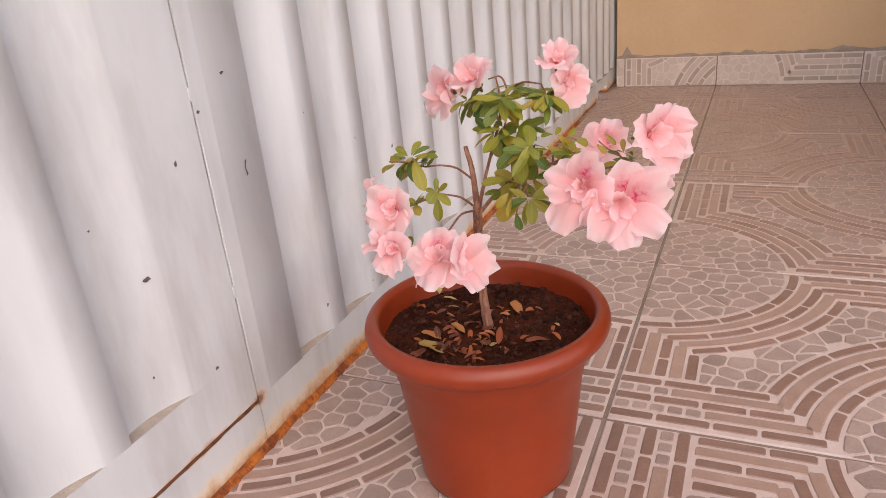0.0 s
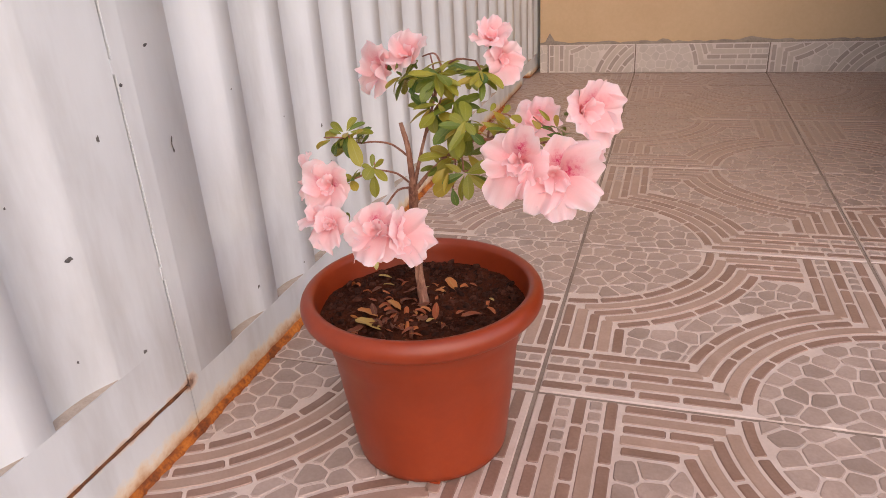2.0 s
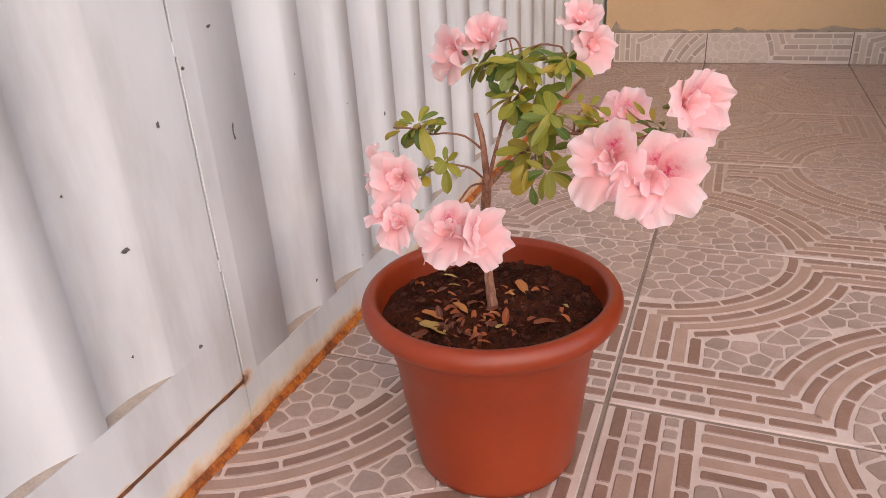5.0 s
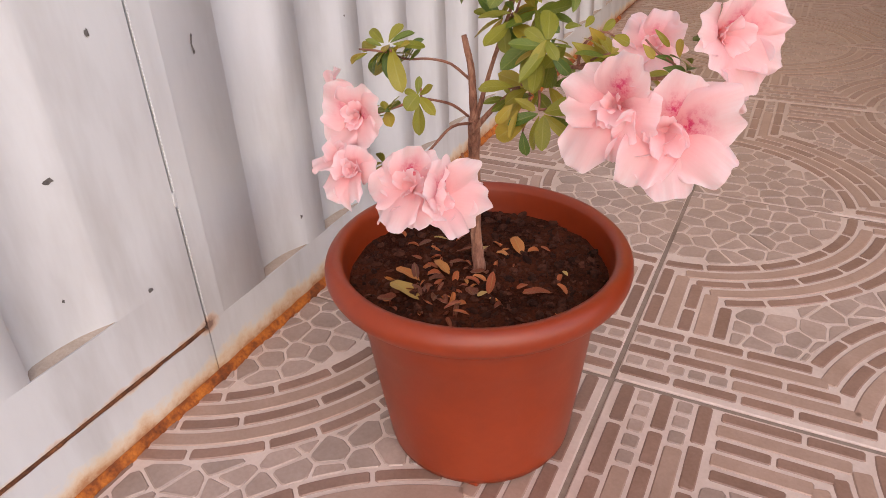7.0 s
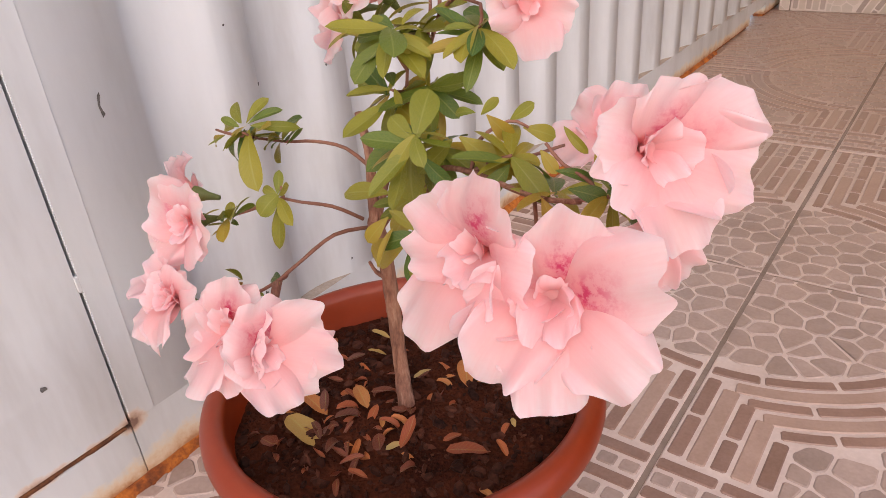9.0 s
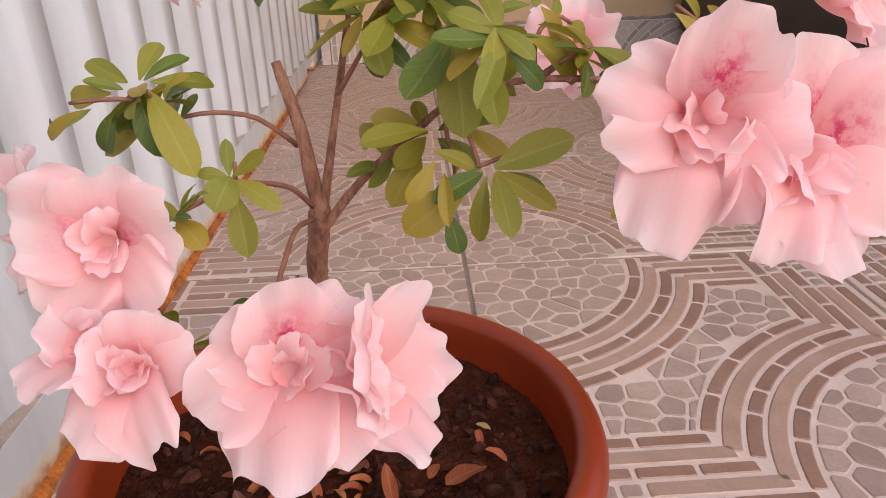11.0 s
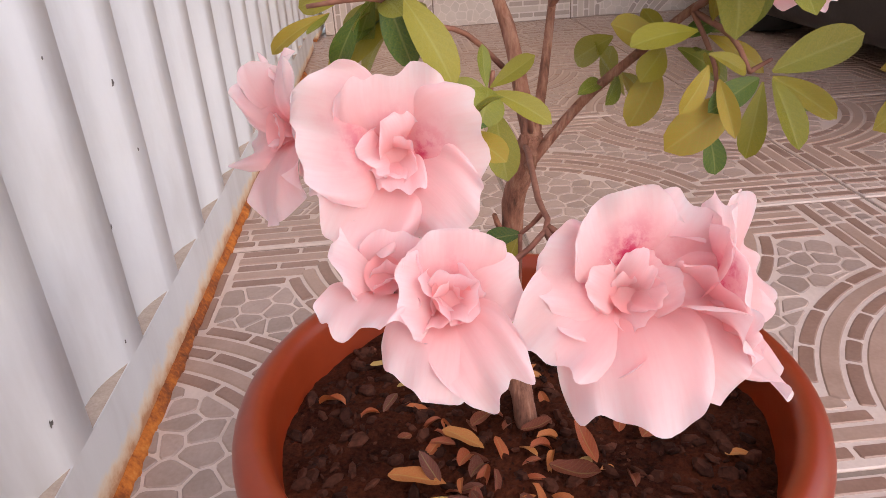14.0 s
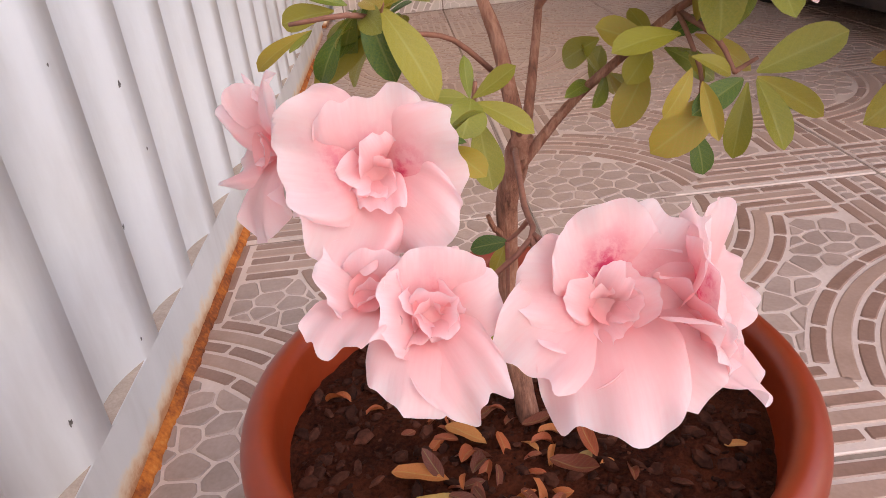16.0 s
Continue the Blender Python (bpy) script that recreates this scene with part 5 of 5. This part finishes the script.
flower((0.0715, -0.156, 0.347), (0.70, -0.62, -0.10), 51,
       ((60, 19, 22, 86, 0.2, 0.10, 0.0), (120, 20, 22, 84, 0.2, 0.10, 0.0), (180, 19, 20, 84, 0.2, 0.10, 0.0), (-100, 15, 18, 80, 0.2, 0.14, 0.0)),
       ((150, 9, 9, 40, 0.3, 0.2),), label="pale pink azalea flower turned away below its neighbours")
flower((0.014, -0.062, 0.350), (0.06, -0.72, 0.66), 52,
       ((0, 22, 24, 80, 0.1, 0.18, 0.6), (72, 23, 24, 78, 0.1, 0.18, 0.2), (145, 29, 25, 84, 0.2, 0.16, 0.0), (-145, 29, 25, 84, 0.2, 0.16, 0.0), (-70, 22, 24, 78, 0.1, 0.18, 0.2)),
       ((160, 14, 13, 44, 0.3, 0.22), (-110, 13, 12, 40, 0.3, 0.22), (60, 12, 11, 36, 0.4, 0.22)))
# the crown of the shrub
flower((-0.008, -0.100, 0.4125), (0.55, -0.62, 0.10), 53,
       ((-40, 18, 19, 80, 0.1, 0.12, 0.3), (40, 18, 20, 78, 0.1, 0.12, 0.2), (110, 19, 20, 80, 0.2, 0.14, 0.0), (176, 22, 26, 84, 0.0, 0.08, 0.0), (-110, 18, 20, 80, 0.2, 0.14, 0.0)),
       ((150, 11, 10, 36, 0.4, 0.2), (-60, 10, 10, 34, 0.4, 0.2)))
flower((-0.020, -0.096, 0.432), (0.10, -0.55, 0.80), 54,
       ((0, 19, 18, 56, 0.3, 0.14, 0.3), (72, 19, 20, 66, 0.2, 0.14, 0.1), (145, 19, 20, 70, 0.2, 0.16, 0.0), (-140, 19, 20, 66, 0.2, 0.16, 0.0), (-70, 18, 18, 50, 0.2, 0.14, 0.1)),
       ((30, 12, 11, 30, 0.3, 0.2), (-150, 12, 11, 34, 0.3, 0.2)))
flower((-0.133, -0.080, 0.402), (-0.58, -0.72, 0.12), 55,
       ((0, 24, 26, 78, 0.1, 0.14, 0.5), (70, 26, 26, 76, 0.1, 0.16, 0.1), (140, 28, 27, 80, 0.1, 0.16, 0.0), (-150, 30, 28, 82, 0.1, 0.16, 0.0), (-75, 28, 30, 84, 0.0, 0.14, 0.2)),
       ((160, 16, 15, 44, 0.3, 0.22), (-110, 15, 13, 40, 0.3, 0.22)))
flower((-0.102, -0.086, 0.416), (-0.20, -0.60, 0.74), 56,
       ((0, 22, 24, 60, 0.2, 0.14, 0.4), (72, 24, 25, 72, 0.1, 0.16, 0.1), (145, 24, 24, 78, 0.2, 0.16, 0.0), (-140, 24, 25, 74, 0.2, 0.16, 0.0), (-72, 23, 24, 64, 0.1, 0.14, 0.2)),
       ((20, 14, 13, 34, 0.3, 0.22), (-150, 14, 13, 40, 0.3, 0.22)))

# ---- fallen leaves on the soil ----


def fallen():
    rnd = random.Random(21)
    kinds = [blade(1.0, w, f, d, t, 60 + s, tp) for s, (w, f, d, t, tp) in enumerate(((0.34, 0.6, 0.9, 0.4, 0.85), (0.38, 0.3, 0.4, -0.4, 0.9), (0.28, 1.0, 1.3, 0.5, 0.8), (0.38, 0.5, -0.7, 0.4, 0.9)))]
    mes = []
    for mt in (M_DEAD, M_PALE):
        for vs, fs, pt in kinds:
            me = bpy.data.meshes.new("fallen_leaf")
            me.from_pydata([(x, y, z + 0.05 * math.sin(9 * x + 14 * y) * (0.3 + abs(y))) for x, y, z in vs], [], fs)
            me.materials.append(mt)
            me.polygons.foreach_set("use_smooth", [True] * len(me.polygons))
            ca = me.color_attributes.new("petal", "FLOAT_COLOR", "POINT")
            ca.data.foreach_set("color", [x for p in pt for x in (*p, 1.0)])
            mes.append(me)

    def lay(x, y, l, a, k, wide=1.0, tip=0.3, lift=0.0022):
        ob = new("fallen_leaf", mes[k])
        ob.matrix_basis = Matrix.Translation((x, y, soil_height(x - PX, y - PY) + lift + 0.05 * l)) @ Euler((rnd.uniform(-tip, tip), rnd.uniform(-tip * 0.7, tip * 0.5), a)).to_matrix().to_4x4() @ Matrix.Diagonal((l, l * wide, l, 1))
        tagged(ob, "pale yellow leaf lying on the soil" if k > 3 else "dry curled orange-brown leaf fallen on the soil", "fallen leaf", "fallen leaves on the soil")
    # the larger ones, one by one: foot, length, heading, kind, breadth
    for x, y, l, a, k, wide in ((-0.151, -0.156, 0.034, -0.12, 5, 1.35), (-0.157, -0.136, 0.024, -0.15, 1, 1.15), (-0.124, -0.142, 0.021, 1.1, 0, 0.9), (-0.092, -0.139, 0.025, -0.75, 3, 0.85), (-0.080, -0.146, 0.013, 1.2, 5, 1.2),
                                (-0.073, -0.141, 0.022, 1.75, 3, 0.8), (-0.107, -0.167, 0.018, 1.9, 0, 0.9), (-0.150, -0.178, 0.021, -0.1, 3, 1.0), (-0.104, -0.088, 0.016, 1.4, 5, 0.8),
                                (-0.086, -0.056, 0.024, -0.9, 1, 1.2), (-0.165, -0.059, 0.016, 0.1, 5, 0.9), (-0.152, -0.078, 0.014, 0.3, 5, 0.9), (-0.098, -0.130, 0.015, 0.5, 2, 1.0),
                                (-0.094, -0.124, 0.014, 0.3, 2, 1.0), (-0.133, -0.112, 0.020, -0.5, 1, 1.3), (-0.120, -0.112, 0.018, 0.9, 1, 1.2), (-0.090, -0.168, 0.013, 0.2, 1, 1.0),
                                (-0.050, -0.128, 0.026, 0.7, 1, 1.2), (-0.030, -0.106, 0.012, -0.4, 0, 1.0), (-0.026, -0.092, 0.010, 2.3, 5, 0.8), (-0.128, -0.136, 0.016, 1.1, 0, 1.1)):
        lay(x, y, l, a, k, wide, 0.08, 0.0045)
    # small curled ones gathered round the stem and towards the gate side
    for _ in range(64):
        cx, cy, sd = rnd.choice(((-0.100, -0.128, 0.020), (-0.120, -0.110, 0.024), (-0.135, -0.160, 0.018), (-0.105, -0.160, 0.020), (-0.125, -0.075, 0.024)))
        x, y = rnd.gauss(cx, sd), rnd.gauss(cy, sd)
        if math.hypot(x - PX, y - PY) < 0.092 and math.hypot(x + 0.0945, y + 0.109) > 0.008:
            lay(x, y, rnd.uniform(0.008, 0.017), rnd.uniform(0, 6.28), rnd.choice((0, 1, 2, 2, 3, 0)), rnd.uniform(0.65, 1.1), 0.5)
    for _ in range(8):
        r, a = 0.085 * math.sqrt(rnd.random()), rnd.uniform(-1.2, 1.2)
        lay(PX + r * math.cos(a), PY + r * math.sin(a), rnd.uniform(0.008, 0.014), rnd.uniform(0, 6.28), rnd.randrange(4), 1.1, 0.3)


fallen()

# ---- tiles of the floor ----
TILE_MES = [tile_mesh(s) for s in (1, 2, 3)]
for i in range(-1, 7):
    for j in range(-6, 5):
        ob = new("tile", TILE_MES[(i * 2 + j * 5) % 3])
        ob.parent = floor
        quarter = (i + j) % 2
        ob.matrix_basis = Matrix.Translation(((i + 0.5) * T, (j + 0.5) * T, 0)) @ Matrix.Rotation(-math.pi / 2 * quarter, 4, "Z") @ Matrix.Translation((-T / 2, -T / 2, 0))
